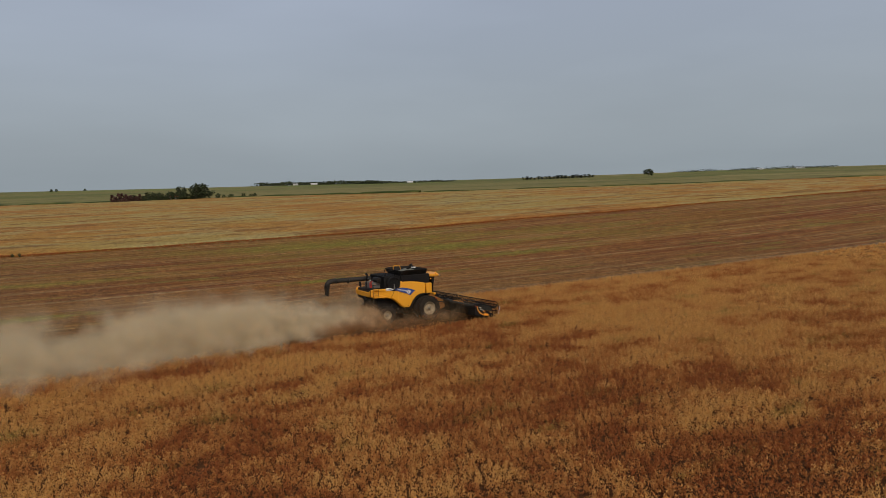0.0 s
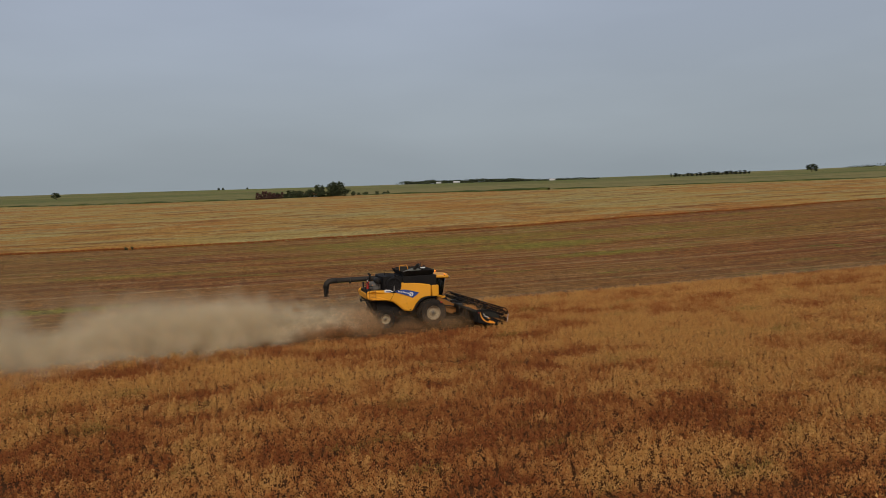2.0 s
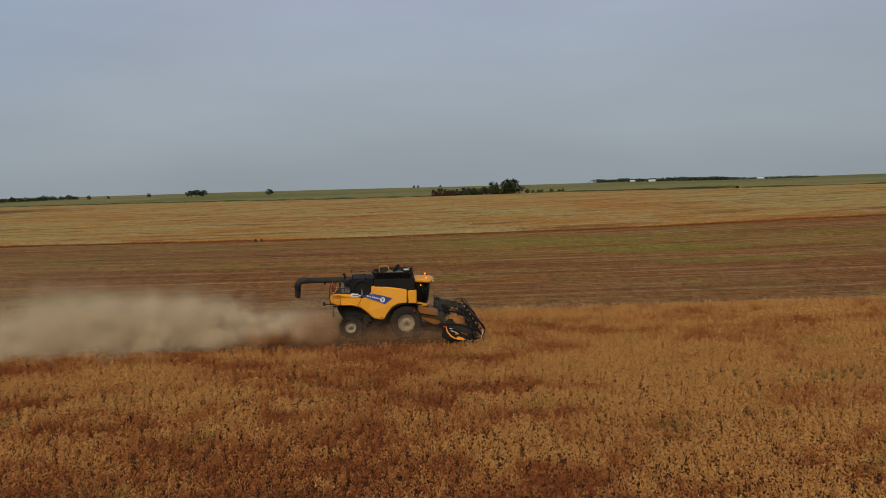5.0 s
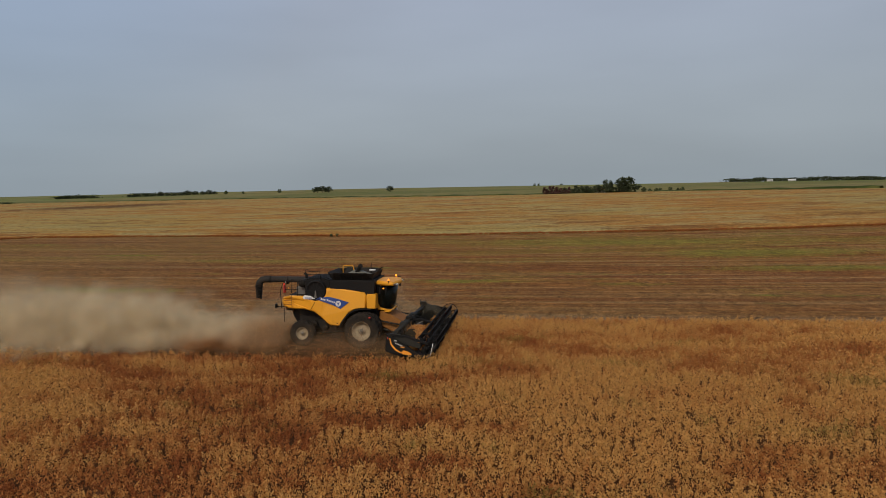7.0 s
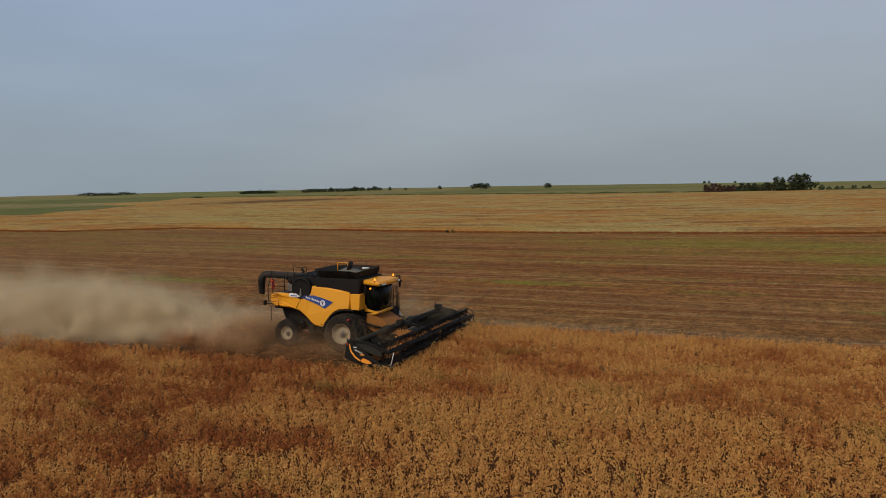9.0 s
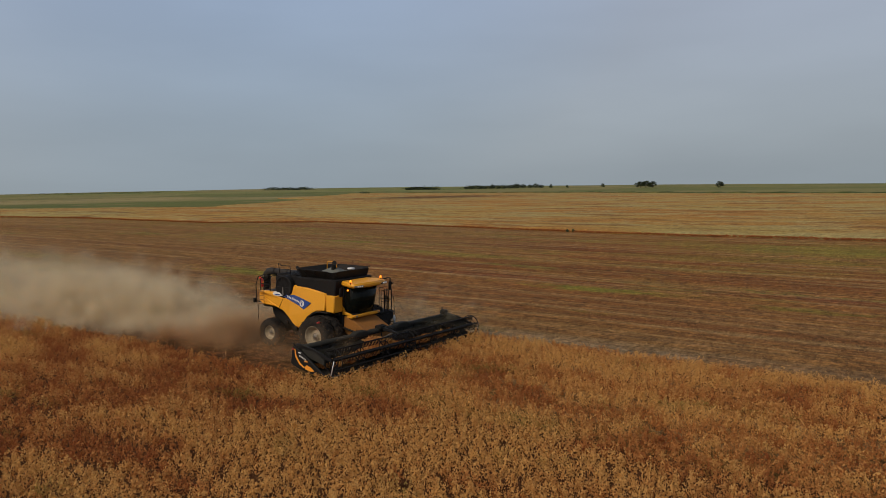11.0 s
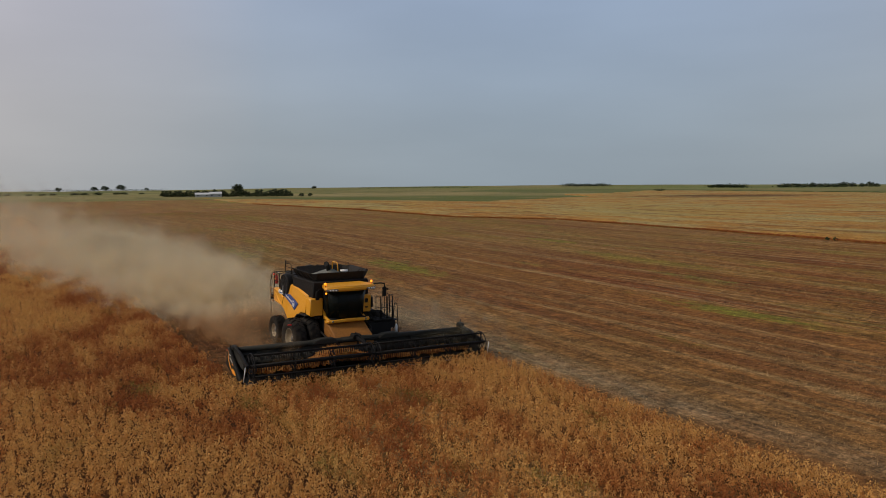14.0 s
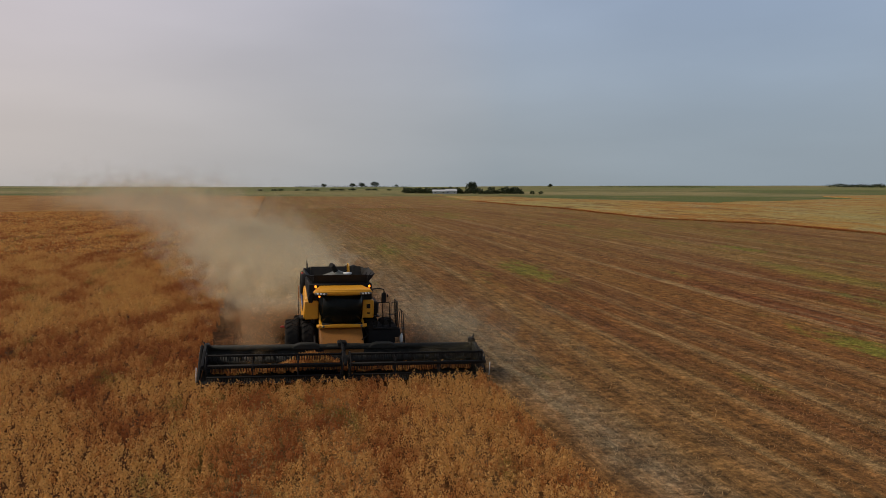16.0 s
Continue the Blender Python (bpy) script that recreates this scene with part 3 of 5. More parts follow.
gc = k.mix(k.math('MULTIPLY', k.rng(n4, 0.52, 0.62), k.rng(n2, 0.38, 0.62, 0.15, 0.85)), gc, (0.44, 0.365, 0.145))
gc = k.mix(k.math('MULTIPLY', k.rng(n5, 0.44, 0.36), k.rng(n2, 0.60, 0.40, 0.2, 0.9)), gc, (0.27, 0.110, 0.034))
gc = k.mix(k.rng(n2, 0.60, 0.70, 0, 0.35), gc, (0.30, 0.165, 0.055))
n6, n7 = k.noise((0.020, 0.075, 0.1), 5, 0.7), k.noise((0.028, 0.11, 0.3), 5, 0.7)
gc = k.mix(k.rng(n6, 0.51, 0.58, 0, 0.62), gc, (0.43, 0.375, 0.165))
gc = k.mix(k.rng(n7, 0.53, 0.61, 0, 0.68), gc, (0.205, 0.078, 0.024))
# a weedy brown hollow in the middle of the field
hollow = k.math('SQRT', k.math('ADD', k.math('POWER', k.math('ABSOLUTE', k.math('DIVIDE', k.math('ADD', k.axis(0), 335.0), 75.0)), 2.0),
                               k.math('POWER', k.math('ABSOLUTE', k.math('DIVIDE', k.math('SUBTRACT', k.axis(1), 515.0), 105.0)), 2.0)))
gc = k.mix(k.rng(k.math('ADD', hollow, k.rng(n4, 0.3, 0.7, -0.7, 0.7)), 1.15, 0.4, 0, 0.85), gc, (0.105, 0.045, 0.019))
gc = grained(k, gc, ((n2, 0.78, 1.06), (n3, 0.52, 1.24)))
k.colour(gc).bump(k.math('ADD', n2, n3), 0.8, 0.3)
M_GRAIN = k.m


def canopy(name, xs, ys, height, mat, label, inside=None, start=None):
    """A field of standing plants as a raised, uneven sheet with sides down to the soil."""
    X, Y = np.meshgrid(xs, ys)
    if start is not None:
        Y = Y + start(X)
    Z = land(X, Y) + height + (vnoise(X / 1.7, Y / 1.1, 21) - 0.5) * 0.3 * height + (vnoise(X / 9.0, Y / 5.0, 23) - 0.5) * 0.3 * height
    if start is not None:      # lower towards the open edge
        Z -= height * 0.75 * np.clip(1 - (Y - start(X)) / 2.5, 0, 1) * (ys[-1] > 50)
    nx, ny = len(xs), len(ys)
    mask = np.ones((ny - 1, nx - 1), bool) if inside is None else inside((X[:-1, :-1] + X[1:, 1:]) / 2, (Y[:-1, :-1] + Y[1:, 1:]) / 2)
    v = np.stack([X, Y, Z], -1).reshape(-1, 3).tolist()
    low = len(v)
    v += np.stack([X, Y, land(X, Y) - 0.05], -1).reshape(-1, 3).tolist()
    f = []
    for j in range(ny - 1):
        for i in range(nx - 1):
            if not mask[j, i]:
                continue
            a, b, c, d = j * nx + i, j * nx + i + 1, (j + 1) * nx + i + 1, (j + 1) * nx + i
            f.append((a, b, c, d))
            if j == 0 or not mask[j - 1, i]:
                f.append((a + low, b + low, b, a))
            if j == ny - 2 or not mask[j + 1, i]:
                f.append((d, c, c + low, d + low))
            if i == 0 or not mask[j, i - 1]:
                f.append((a, d, d + low, a + low))
            if i == nx - 2 or not mask[j, i + 1]:
                f.append((b, b + low, c + low, c))
    return tagged(mesh_of(name, v, f, mat, smooth=True), label, "crop", kind="stuff")


canopy("crop_canopy", np.concatenate([-44 - np.linspace(0, 1, 170)[::-1] ** 1.4 * 596]), -SWATH - 0.15 - np.linspace(0, 1, 120)[::-1] ** 1.8 * 420, 0.36, M_CANOPY,
       "far part of the uncut brown crop")
canopy("crop_canopy", np.linspace(64, 500, 130), SWATH - 0.2 - np.linspace(0, 1, 60)[::-1] ** 1.5 * 130, 0.36, M_CANOPY,
       "uncut brown crop ahead of the machine")

canopy("crop_canopy", np.linspace(-43.9, 63.9, 90), np.linspace(-200, -42.5, 110), 0.34, M_CANOPY,
       "uncut brown crop stretching away on the near side")
canopy("crop_canopy", np.linspace(64.1, 500, 90), np.linspace(-200, -124.4, 30), 0.34, M_CANOPY,
       "uncut brown crop beyond the field's bend")


def grain_near(X):
    return np.interp(X, [-860, -640, -494, -355, -240, -165, -119, -113, -100, -84, -55, -30, 0, 20, 540],
                     [205, 168, 140, 113, 94, 90, 86, 93, 106, 108, 105.5, 104, 102.5, 101, 101]) + 0.7 * np.sin(X / 11.0) + 0.4 * np.sin(X / 3.3)


# outline of the grain on its far side: a narrow strip behind the stubble, then round a green hollow and far out
GRAIN_FAR = [(-860, 205), (-655, 172), (-585, 205), (-380, 204), (-297, 199), (-262, 205), (-290, 235), (-322, 285), (-355, 330), (-411, 433), (-566, 545),
             (-620, 667), (-796, 926), (-828, 984), (-750, 1022), (-678, 1017), (-470, 960), (-290, 800), (-188, 701), (-60, 558), (0, 506), (61, 497),
             (115, 461), (166, 399), (197, 356), (330, 270), (490, 214), (560, 200), (560, 80), (-860, 80)]


def grain_inside(X, Y):
    """Even-odd test against the outline, slightly wavy."""
    X, Y = X + 4 * np.sin(Y / 19.0), Y + 4 * np.sin(X / 23.0)
    odd = np.zeros(X.shape, bool)
    for (xa, ya), (xb, yb) in zip(GRAIN_FAR, GRAIN_FAR[1:] + GRAIN_FAR[:1]):
        if ya != yb:
            odd ^= ((ya > Y) != (yb > Y)) & (X < (xb - xa) * (Y - ya) / (yb - ya) + xa)
    return odd


canopy("ripe_grain_field", np.linspace(-850, 540, 560), np.linspace(0, 1, 210) ** 1.7 * 940, 0.62, M_GRAIN,
       "wide field of ripe golden grain beyond the stubble", grain_inside, grain_near)


def verge(points, width, height, mat, label):
    """An uneven strip of rank growth along a line on the land."""
    v, f = [], []
    for (xa, ya), (xb, yb) in zip(points, points[1:]):
        L = math.hypot(xb - xa, yb - ya)
        for q in np.arange(0, L, 5.0):
            x, y = xa + (xb - xa) * q / L, ya + (yb - ya) * q / L
            nx_, ny_ = -(yb - ya) / L, (xb - xa) / L
            w_ = width * (0.4 + 1.1 * float(vnoise(np.array(x / 40.0), np.array(y / 40.0), 71)))
            h_ = height * (0.4 + 1.1 * float(vnoise(np.array(x / 13.0), np.array(y / 13.0), 73)))
            for o, z in ((0, -0.1), (w_ * 0.15, h_ * 0.8), (w_ * 0.8, h_), (w_, -0.1)):
                px, py = x - nx_ * o, y - ny_ * o
                v.append((px, py, float(land(np.array(px), np.array(py))) + z))
            k_ = len(v) - 8
            if k_ >= 0:
                f += [(k_ + c, k_ + c + 1, k_ + c + 5, k_ + c + 4) for c in range(3)]
    return tagged(mesh_of("grass_verge", v, f, mat, smooth=True), label, "grass", kind="stuff")


kg = Mat("rank_grass", 0.9, spec=0.1)
kg.colour(kg.ramp(kg.noise((0.03, 0.06, 0.1), 4, 0.65), (0.36, (0.035, 0.052, 0.014)), (0.54, (0.065, 0.085, 0.022)), (0.66, (0.15, 0.14, 0.042))))
verge([(x, y + 3) for x, y in reversed(GRAIN_FAR[14:25])], 9.0, 1.5, kg.m, "dark green grass verge along the far side of the grain")
verge([(x, y + 3) for x, y in reversed(GRAIN_FAR[24:28])], 6.0, 1.0, kg.m, "dark green grass verge along the far side of the grain")

# a low fringe of reddish plants along the near edge of the grain
x = rs.uniform(-360, 420, 14000)
y = grain_near(x) - rs.exponential(0.30, len(x)) + 0.2
# tones pushed dark to paint the shadow at the foot of the grain
tri, a = plant_soup(x, y, 1, 6, 0.18, 0.46, 0.25, patches(x, y) * 0.1 - 0.1)
tagged(soup("grain_edge_plants", tri, M_CROP, attr=a), "low reddish plants, darkened for shadow, along the edge of the grain", "crop", kind="stuff")

# ---------------------------------------------------------------- stubble and straw on the cut ground
k = Mat("straw", 0.85, spec=0.2)
bright = k.rng(k.island(), 0.0, 1.0, 0.5, 1.55)
v_ = k.n.new("ShaderNodeCombineColor")
for ch in range(3):
    k.l.new(bright, v_.inputs[ch])
k.colour(k.mix(1.0, k.mix(k.rng(k.island(), 0.6, 1.0, 0, 0.4), stubble_colour(k), (0.36, 0.25, 0.12)), v_.outputs[0], 'MULTIPLY'))
M_STRAW = k.m


def straw(x, y, length, width, standing):
    n = len(x)
    a = rs.uniform(0, 2 * np.pi, n)
    el = standing * np.sqrt(rs.uniform(0, 1, n))
    d = np.stack([np.cos(a) * np.cos(el), np.sin(a) * np.cos(el), np.sin(el)], 1)
    s = np.stack([-np.sin(a), np.cos(a), rs.uniform(-0.4, 0.4, n)], 1)
    c = np.stack([x, y, land(x, y) + 0.015], 1)
    L, W = length * rs.uniform(0.5, 1.4, n)[:, None], width * rs.uniform(0.6, 1.3, n)[:, None]
    return np.stack([c - s * W, c + s * W, c + d * L + np.array([0, 0, 0.02])], 1)


def stubble(x0, x1, y0, y1, dens, length, width, standing, skip=None):
    """Cut stems in rows 0.3 m apart with loose straw between."""
    x, y = strewn(x0, x1, y0, y1, dens)
    y = np.where(rs.uniform(size=len(y)) < 0.7, np.round(y / 0.30) * 0.30 + rs.normal(0, 0.06, len(y)), y)
    ok = rs.uniform(size=len(x)) < 0.35 + 0.9 * vnoise(x / 7.0, y / 1.6, 31)
    if skip is not None:
        ok &= ~skip(x, y)
    return straw(x[ok], y[ok], length, width, standing)


tagged(soup("stubble_straw", np.concatenate([
    stubble(-30, 36, SWATH - 0.2, 30, 70, 0.10, 0.013, 0.9),
    stubble(-75, 85, SWATH - 0.2, 62, 17, 0.13, 0.026, 0.7, lambda x, y: (x > -30) & (x < 36) & (y < 30)),
    stubble(-150, 140, 62, 98, 10, 0.13, 0.035, 0.6),
    stubble(-210, -75, 4, 62, 8, 0.13, 0.035, 0.6),
    stubble(-60, 1.0, -SWATH + 0.1, SWATH, 14, 0.22, 0.02, 1.1)]), M_STRAW),
    "short pale stubble and loose straw on the cut ground", "stubble", kind="stuff")

# ---------------------------------------------------------------- dust behind the machine
k = Mat("field_dust", 1.0, spec=0.0)
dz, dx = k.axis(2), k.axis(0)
# browner low and near the machine: soil dust, plus shade put into its colour
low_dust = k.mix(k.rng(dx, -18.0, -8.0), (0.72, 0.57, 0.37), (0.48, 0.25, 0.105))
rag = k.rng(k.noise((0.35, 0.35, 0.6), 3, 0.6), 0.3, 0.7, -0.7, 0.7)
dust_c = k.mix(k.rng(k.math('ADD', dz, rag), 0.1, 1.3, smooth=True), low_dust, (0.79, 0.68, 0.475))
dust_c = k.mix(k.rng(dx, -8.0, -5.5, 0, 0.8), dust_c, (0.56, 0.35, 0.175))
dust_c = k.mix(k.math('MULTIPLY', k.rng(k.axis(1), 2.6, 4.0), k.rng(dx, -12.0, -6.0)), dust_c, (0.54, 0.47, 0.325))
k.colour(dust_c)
tr = k.n.new("ShaderNodeBsdfTranslucent")
k.l.new(dust_c, tr.inputs[0])
ms = k.n.new("ShaderNodeMixShader")
ms.inputs[0].default_value = 0.5
k.l.new(k.b.outputs[0], ms.inputs[1])
k.l.new(tr.outputs[0], ms.inputs[2])
thin = k.n.new("ShaderNodeBsdfTransparent")
veil = k.n.new("ShaderNodeMixShader")
core = k.n.new("ShaderNodeAttribute")
core.attribute_name = "veil_core"
k.l.new(core.outputs["Fac"], veil.inputs[0])
k.l.new(thin.outputs[0], veil.inputs[1])
k.l.new(ms.outputs[0], veil.inputs[2])
k.l.new(veil.outputs[0], k.n["Material Output"].inputs[0])
M_DUST = k.m


def puffs(name, c, size, dense):
    """Thin six-sided veils, dense in the middle and fading to nothing at the rim."""
    n = len(c)
    d1 = rs.normal(size=(n, 3))
    d1 /= np.linalg.norm(d1, axis=1)[:, None]
    d2 = np.cross(d1, rs.normal(size=(n, 3)))
    d2 /= np.linalg.norm(d2, axis=1)[:, None]
    ring = [c + (d1 * math.cos(a) + d2 * math.sin(a)) * (size * rs.uniform(0.75, 1.25, n))[:, None] for a in np.arange(6) * math.pi / 3]
    co = np.stack([c] + ring, 1).reshape(-1, 3)
    base = np.arange(n, dtype=np.int64)[:, None, None] * 7
    fan = np.array([[0, j + 1, (j + 1) % 6 + 1] for j in range(6)])[None]
    idx = (base + fan).ravel()
    me = bpy.data.meshes.new(name)
    me.vertices.add(len(co))
    me.vertices.foreach_set("co", np.ascontiguousarray(co, np.float32).ravel())
    me.loops.add(len(idx))
    me.loops.foreach_set("vertex_index", idx.astype(np.int32))
    me.polygons.add(n * 6)
    me.polygons.foreach_set("loop_start", np.arange(0, n * 18, 3, dtype=np.int32))
    me.polygons.foreach_set("loop_total", np.full(n * 6, 3, np.int32))
    at = me.attributes.new("veil_core", 'FLOAT', 'POINT')
    val = np.zeros((n, 7), np.float32)
    val[:, 0] = dense
    at.data.foreach_set("value", val.ravel())
    me.update(calc_edges=True)
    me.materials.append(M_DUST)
    return new(name, me)


n = 30000
s = np.where(rs.uniform(size=n) < 0.55, rs.uniform(0, 1, n) ** 1.05 * 42, rs.uniform(0, 1, n) ** 1.15 * 150 + 4)
top = 2.7 + 0.046 * s
wid = 2.2 + 0.084 * s
v = np.abs(rs.normal(0, 0.46, n))
lat = rs.normal(0, 1, n) * wid * 0.62
px_ = -4.6 - s
py_ = -1.5 - 0.05 * s - 0.0013 * s * s + lat
pz_ = v * top * (1 - 0.42 * np.exp(-s / 3.0)) + np.clip(s - 60, 0, 90) * 0.04
bill = vnoise(px_ / 5.0 + 40, pz_ / 2.6 + lat * 0.12, 41) * 0.7 + vnoise(px_ / 2.2, pz_ / 1.5 + py_ * 0.15, 43) * 0.3
chance = np.clip(0.62 + 2.0 * (bill - 0.5) * np.clip(v * 1.6, 0.2, 1) - 0.25 * v, 0.02, 1)
ok = (rs.uniform(size=n) < chance) & (v < 1.15)
c = np.stack([px_, py_, pz_ + 0.15], 1)[ok]
c[:, 2] += land(c[:, 0], c[:, 1])
sz = 0.55 + 0.014 * s[ok] + 0.25 * rs.uniform(size=len(c))
dn = rs.uniform(0.11, 0.21, len(c)) * np.clip(1.15 - v[ok], 0.18, 1) * np.interp(s[ok], [0, 8, 20, 40, 80, 150], [1.7, 1.6, 1.0, 0.72, 0.42, 0.22])
# haze low round the wheels and behind the header
m = 3600
extra = np.stack([rs.uniform(-9.0, 3.6, m), rs.uniform(-4.6, 5.6, m), np.abs(rs.normal(0, 0.55, m)) + 0.2], 1)
drift = extra[:, 1] > 3.2      # the lee side, where it drifts over the stubble
extra[drift, 1] += rs.exponential(2.2, drift.sum())
extra[drift, 2] *= 1.5
extra = extra[(np.abs(extra[:, 1]) > 3.0) | (extra[:, 0] < -5.6)]
extra[:, 2] += land(extra[:, 0], extra[:, 1])
c = np.concatenate([c, extra])
sz = np.concatenate([sz, rs.uniform(0.45, 0.75, len(extra))])
dn = np.concatenate([dn, rs.uniform(0.03, 0.085, len(extra))])
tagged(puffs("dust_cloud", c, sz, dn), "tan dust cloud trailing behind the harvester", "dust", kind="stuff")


# ---------------------------------------------------------------- trees, shrubs and farm buildings far off
def leaf_material(name, dark, light):
    k = Mat(name, 0.85, spec=0.2)
    c = k.ramp(k.island(), (0.0, dark), (1.0, light))
    k.colour(k.mix(k.rng(k.noise(0.35, 3), 0.35, 0.65, 0, 0.5), c, dark))
    return k.m


M_LEAF = leaf_material("tree_leaves", (0.026, 0.036, 0.018), (0.065, 0.082, 0.036))
M_SHRUB = leaf_material("shrub_leaves", (0.034, 0.046, 0.020), (0.080, 0.100, 0.040))
M_DRY = leaf_material("bare_brush", (0.055, 0.028, 0.024), (0.135, 0.068, 0.056))
M_BARK = painted("bark", (0.06, 0.045, 0.035), 0.9, dusty=0.1)


def crown_faces(r, blobs, n, size):
    """Clumped leaf faces filling a few uneven lobes (x, y, z, radius)."""
    w = np.array([b[3] ** 2 for b in blobs])
    pick = r.choice(len(blobs), n, p=w / w.sum())
    B = np.array(blobs)[pick]
    d = r.normal(size=(n, 3))
    d /= np.linalg.norm(d, axis=1)[:, None]
    c = B[:, :3] + d * (B[:, 3] * r.uniform(0.35, 1.10, n))[:, None] * np.array([1, 1, 0.85])
    a = r.normal(size=(n, 3))
    a /= np.linalg.norm(a, axis=1)[:, None]
    b = np.cross(a, r.normal(size=(n, 3)))
    b /= np.linalg.norm(b, axis=1)[:, None]
    s = (size * r.uniform(0.6, 1.3, n))[:, None]
    return np.stack([c + a * s, c + b * s * 0.7, c - a * s, c - b * s * 0.7], 1)


def tree(name, h, w, faces, leaf, seed, mat, lobes=7, slim=False, label="", trunk_share=0.25):
    """A tree: a tapered trunk with limbs, and a crown of many leaf clumps."""
    r = np.random.RandomState(seed)
    root = tagged(new(name), label, "tree" if h > 4.5 else "shrub")
    bm = bmesh.new()
    blobs = []
    top = Vector((0, 0, h * 0.62))
    tr_ = 0.028 * h

    def taper(p, q, r0, r1):
        d = (q - p).normalized()
        u_ = d.orthogonal().normalized()
        v_ = d.cross(u_)
        A, B = ([bm.verts.new(c + (u_ * math.cos(k_ * math.pi / 3) + v_ * math.sin(k_ * math.pi / 3)) * rr) for k_ in range(6)] for c, rr in ((p, r0), (q, r1)))
        for j in range(6):
            bm.faces.new((A[j], A[(j + 1) % 6], B[(j + 1) % 6], B[j]))
    taper(Vector((0, 0, -0.3)), Vector((0, 0, h * 0.35)), tr_, tr_ * 0.7)
    taper(Vector((0, 0, h * 0.35)), top, tr_ * 0.7, tr_ * 0.3)
    for i in range(lobes):
        a = 2.4 * i + r.uniform(-0.5, 0.5)
        f_ = (i + 0.5) / lobes
        zz = h * (trunk_share + 0.10 + (0.74 - trunk_share) * f_)
        k_ = w * 0.36 * math.sqrt(max(0.05, 1 - (f_ * 1.25 - 0.35) ** 2)) * r.uniform(0.6, 1.1) * (0.5 if slim else 1)
        p = Vector((math.cos(a) * k_, math.sin(a) * k_, zz))
        taper(Vector((0, 0, zz * 0.6)), p, tr_ * 0.35, tr_ * 0.12)
        blobs.append((p.x, p.y, p.z, w * r.uniform(0.15, 0.25) * (1.1 - 0.35 * f_) * (0.7 if slim else 1)))
    blobs.append((r.normal(0, 0.05) * w, r.normal(0, 0.05) * w, h * 0.86, w * 0.16))
    part("trunk", bm, M_BARK, root)
    crown = soup("crown", crown_faces(r, blobs, faces, leaf), mat, 4)
    crown.parent = root
    return root


def put(ob, x, y, sx=1.0, sz=1.0, turn=0.0):
    return pose(x, y, float(land(np.array(x, float), np.array(y, float))), 0, 0, turn) @ Matrix.Diagonal((sx, sx, sz, 1))


bushy = [tree("tree", 12.0, 11.0, 620, 0.62, 11 + i, M_LEAF, 13, label="dark green broadleaf tree far across the fields", trunk_share=0.05) for i in range(2)]
round_tree = tree("tree", 13.0, 12.0, 420, 0.8, 21, M_LEAF, 11, label="lone dark green tree standing in the fields", trunk_share=0.18)
pine = tree("pine_tree", 13.0, 5.0, 260, 0.8, 31, M_LEAF, 8, True, "narrow dark conifer in a shelterbelt row", 0.05)
shrub = tree("shrub", 4.2, 5.5, 220, 0.5, 41, M_SHRUB, 6, label="low green shrub beside a field", trunk_share=0.0)
brush = tree("shrub", 5.5, 6.0, 240, 0.5, 51, M_DRY, 7, label="reddish brown bare brush beside the farmstead trees", trunk_share=0.0)
rt = random.Random(4)


def group_of(src, spots, group, size=(0.85, 1.15), first=False, wide=1.0):
    for i, (x, y) in enumerate(spots):
        k_ = rt.uniform(*size)
        m4 = put(src, x, y, k_ * wide * rt.uniform(0.9, 1.15), k_, rt.uniform(0, 360))
        if first and i == 0:
            src.matrix_basis = m4
            tagged(src, group=group)
        else:
            tagged(copy_thing(src, m4), group=group)


# farmstead grove beyond the grain
group_of(bushy[0], [(80, 485), (85, 488)], "trees of the farmstead", (0.98, 1.06), True, 1.4)
group_of(bushy[1], [(69.5, 486), (72, 490)], "trees of the farmstead", (0.78, 0.88), True, 1.05)
group_of(bushy[1], [(45, 488), (49, 492), (54, 487), (57, 493), (62, 487), (65, 494), (40, 495)], "trees of the farmstead", (0.34, 0.70), wide=1.3)
group_of(brush, [(25, 489), (28, 487), (31, 491), (34, 488), (37, 490), (40, 487), (43, 491)], "brush of the farmstead", (0.7, 1.15), True)
group_of(shrub, [(95, 482), (99, 481), (104, 483), (113, 479), (118, 477), (121, 478), (110, 500)], "shrubs by the farmstead", (0.65, 0.95), True)
group_of(shrub, [(-31, 102.9), (-29.8, 103.0)], "shrubs by the grain", (0.13, 0.17))
# lone trees and hedges
group_of(round_tree, [(-259, 1364), (-441, 1467), (-431, 1470), (-418, 1474), (1066, 973)], "lone trees", (0.95, 1.2), True, 1.25)
group_of(round_tree, [(-2368, 993), (-3158, 237), (-3133, 460), (-3117, 558), (-3141, 405), (-3147, 365)], "lone trees", (0.9, 2.0), wide=1.35)
group_of(bushy[0], [(-998, 1669), (-985, 1677), (-964, 1689), (-949, 1697), (-933, 1706), (-918, 1714), (-903, 1722), (-889, 1729), (-874, 1737), (-857, 1745), (-841, 1753), (-825, 1760), (-812, 1766)],
         "hedge trees", (0.55, 1.15), wide=1.5)
group_of(bushy[1], [(-1102, 1541), (-1092, 1547), (-1083, 1554), (-1073, 1561), (-1062, 1568), (-1052, 1575), (-1041, 1582)], "hedge trees", (0.6, 0.8), wide=2.2)
group_of(shrub, [(-594, 1655), (-675, 1624), (-712, 1609), (47, 2546), (62, 2546), (144, 2542)], "field shrubs", (1.6, 2.4))
group_of(pine, [(1300 + 6.0 * i + 4 * math.sin(i * 2.1), 1701 - 5.0 * i) for i in range(28)], "shelterbelt pines", (0.55, 1.15), True, 2.3)


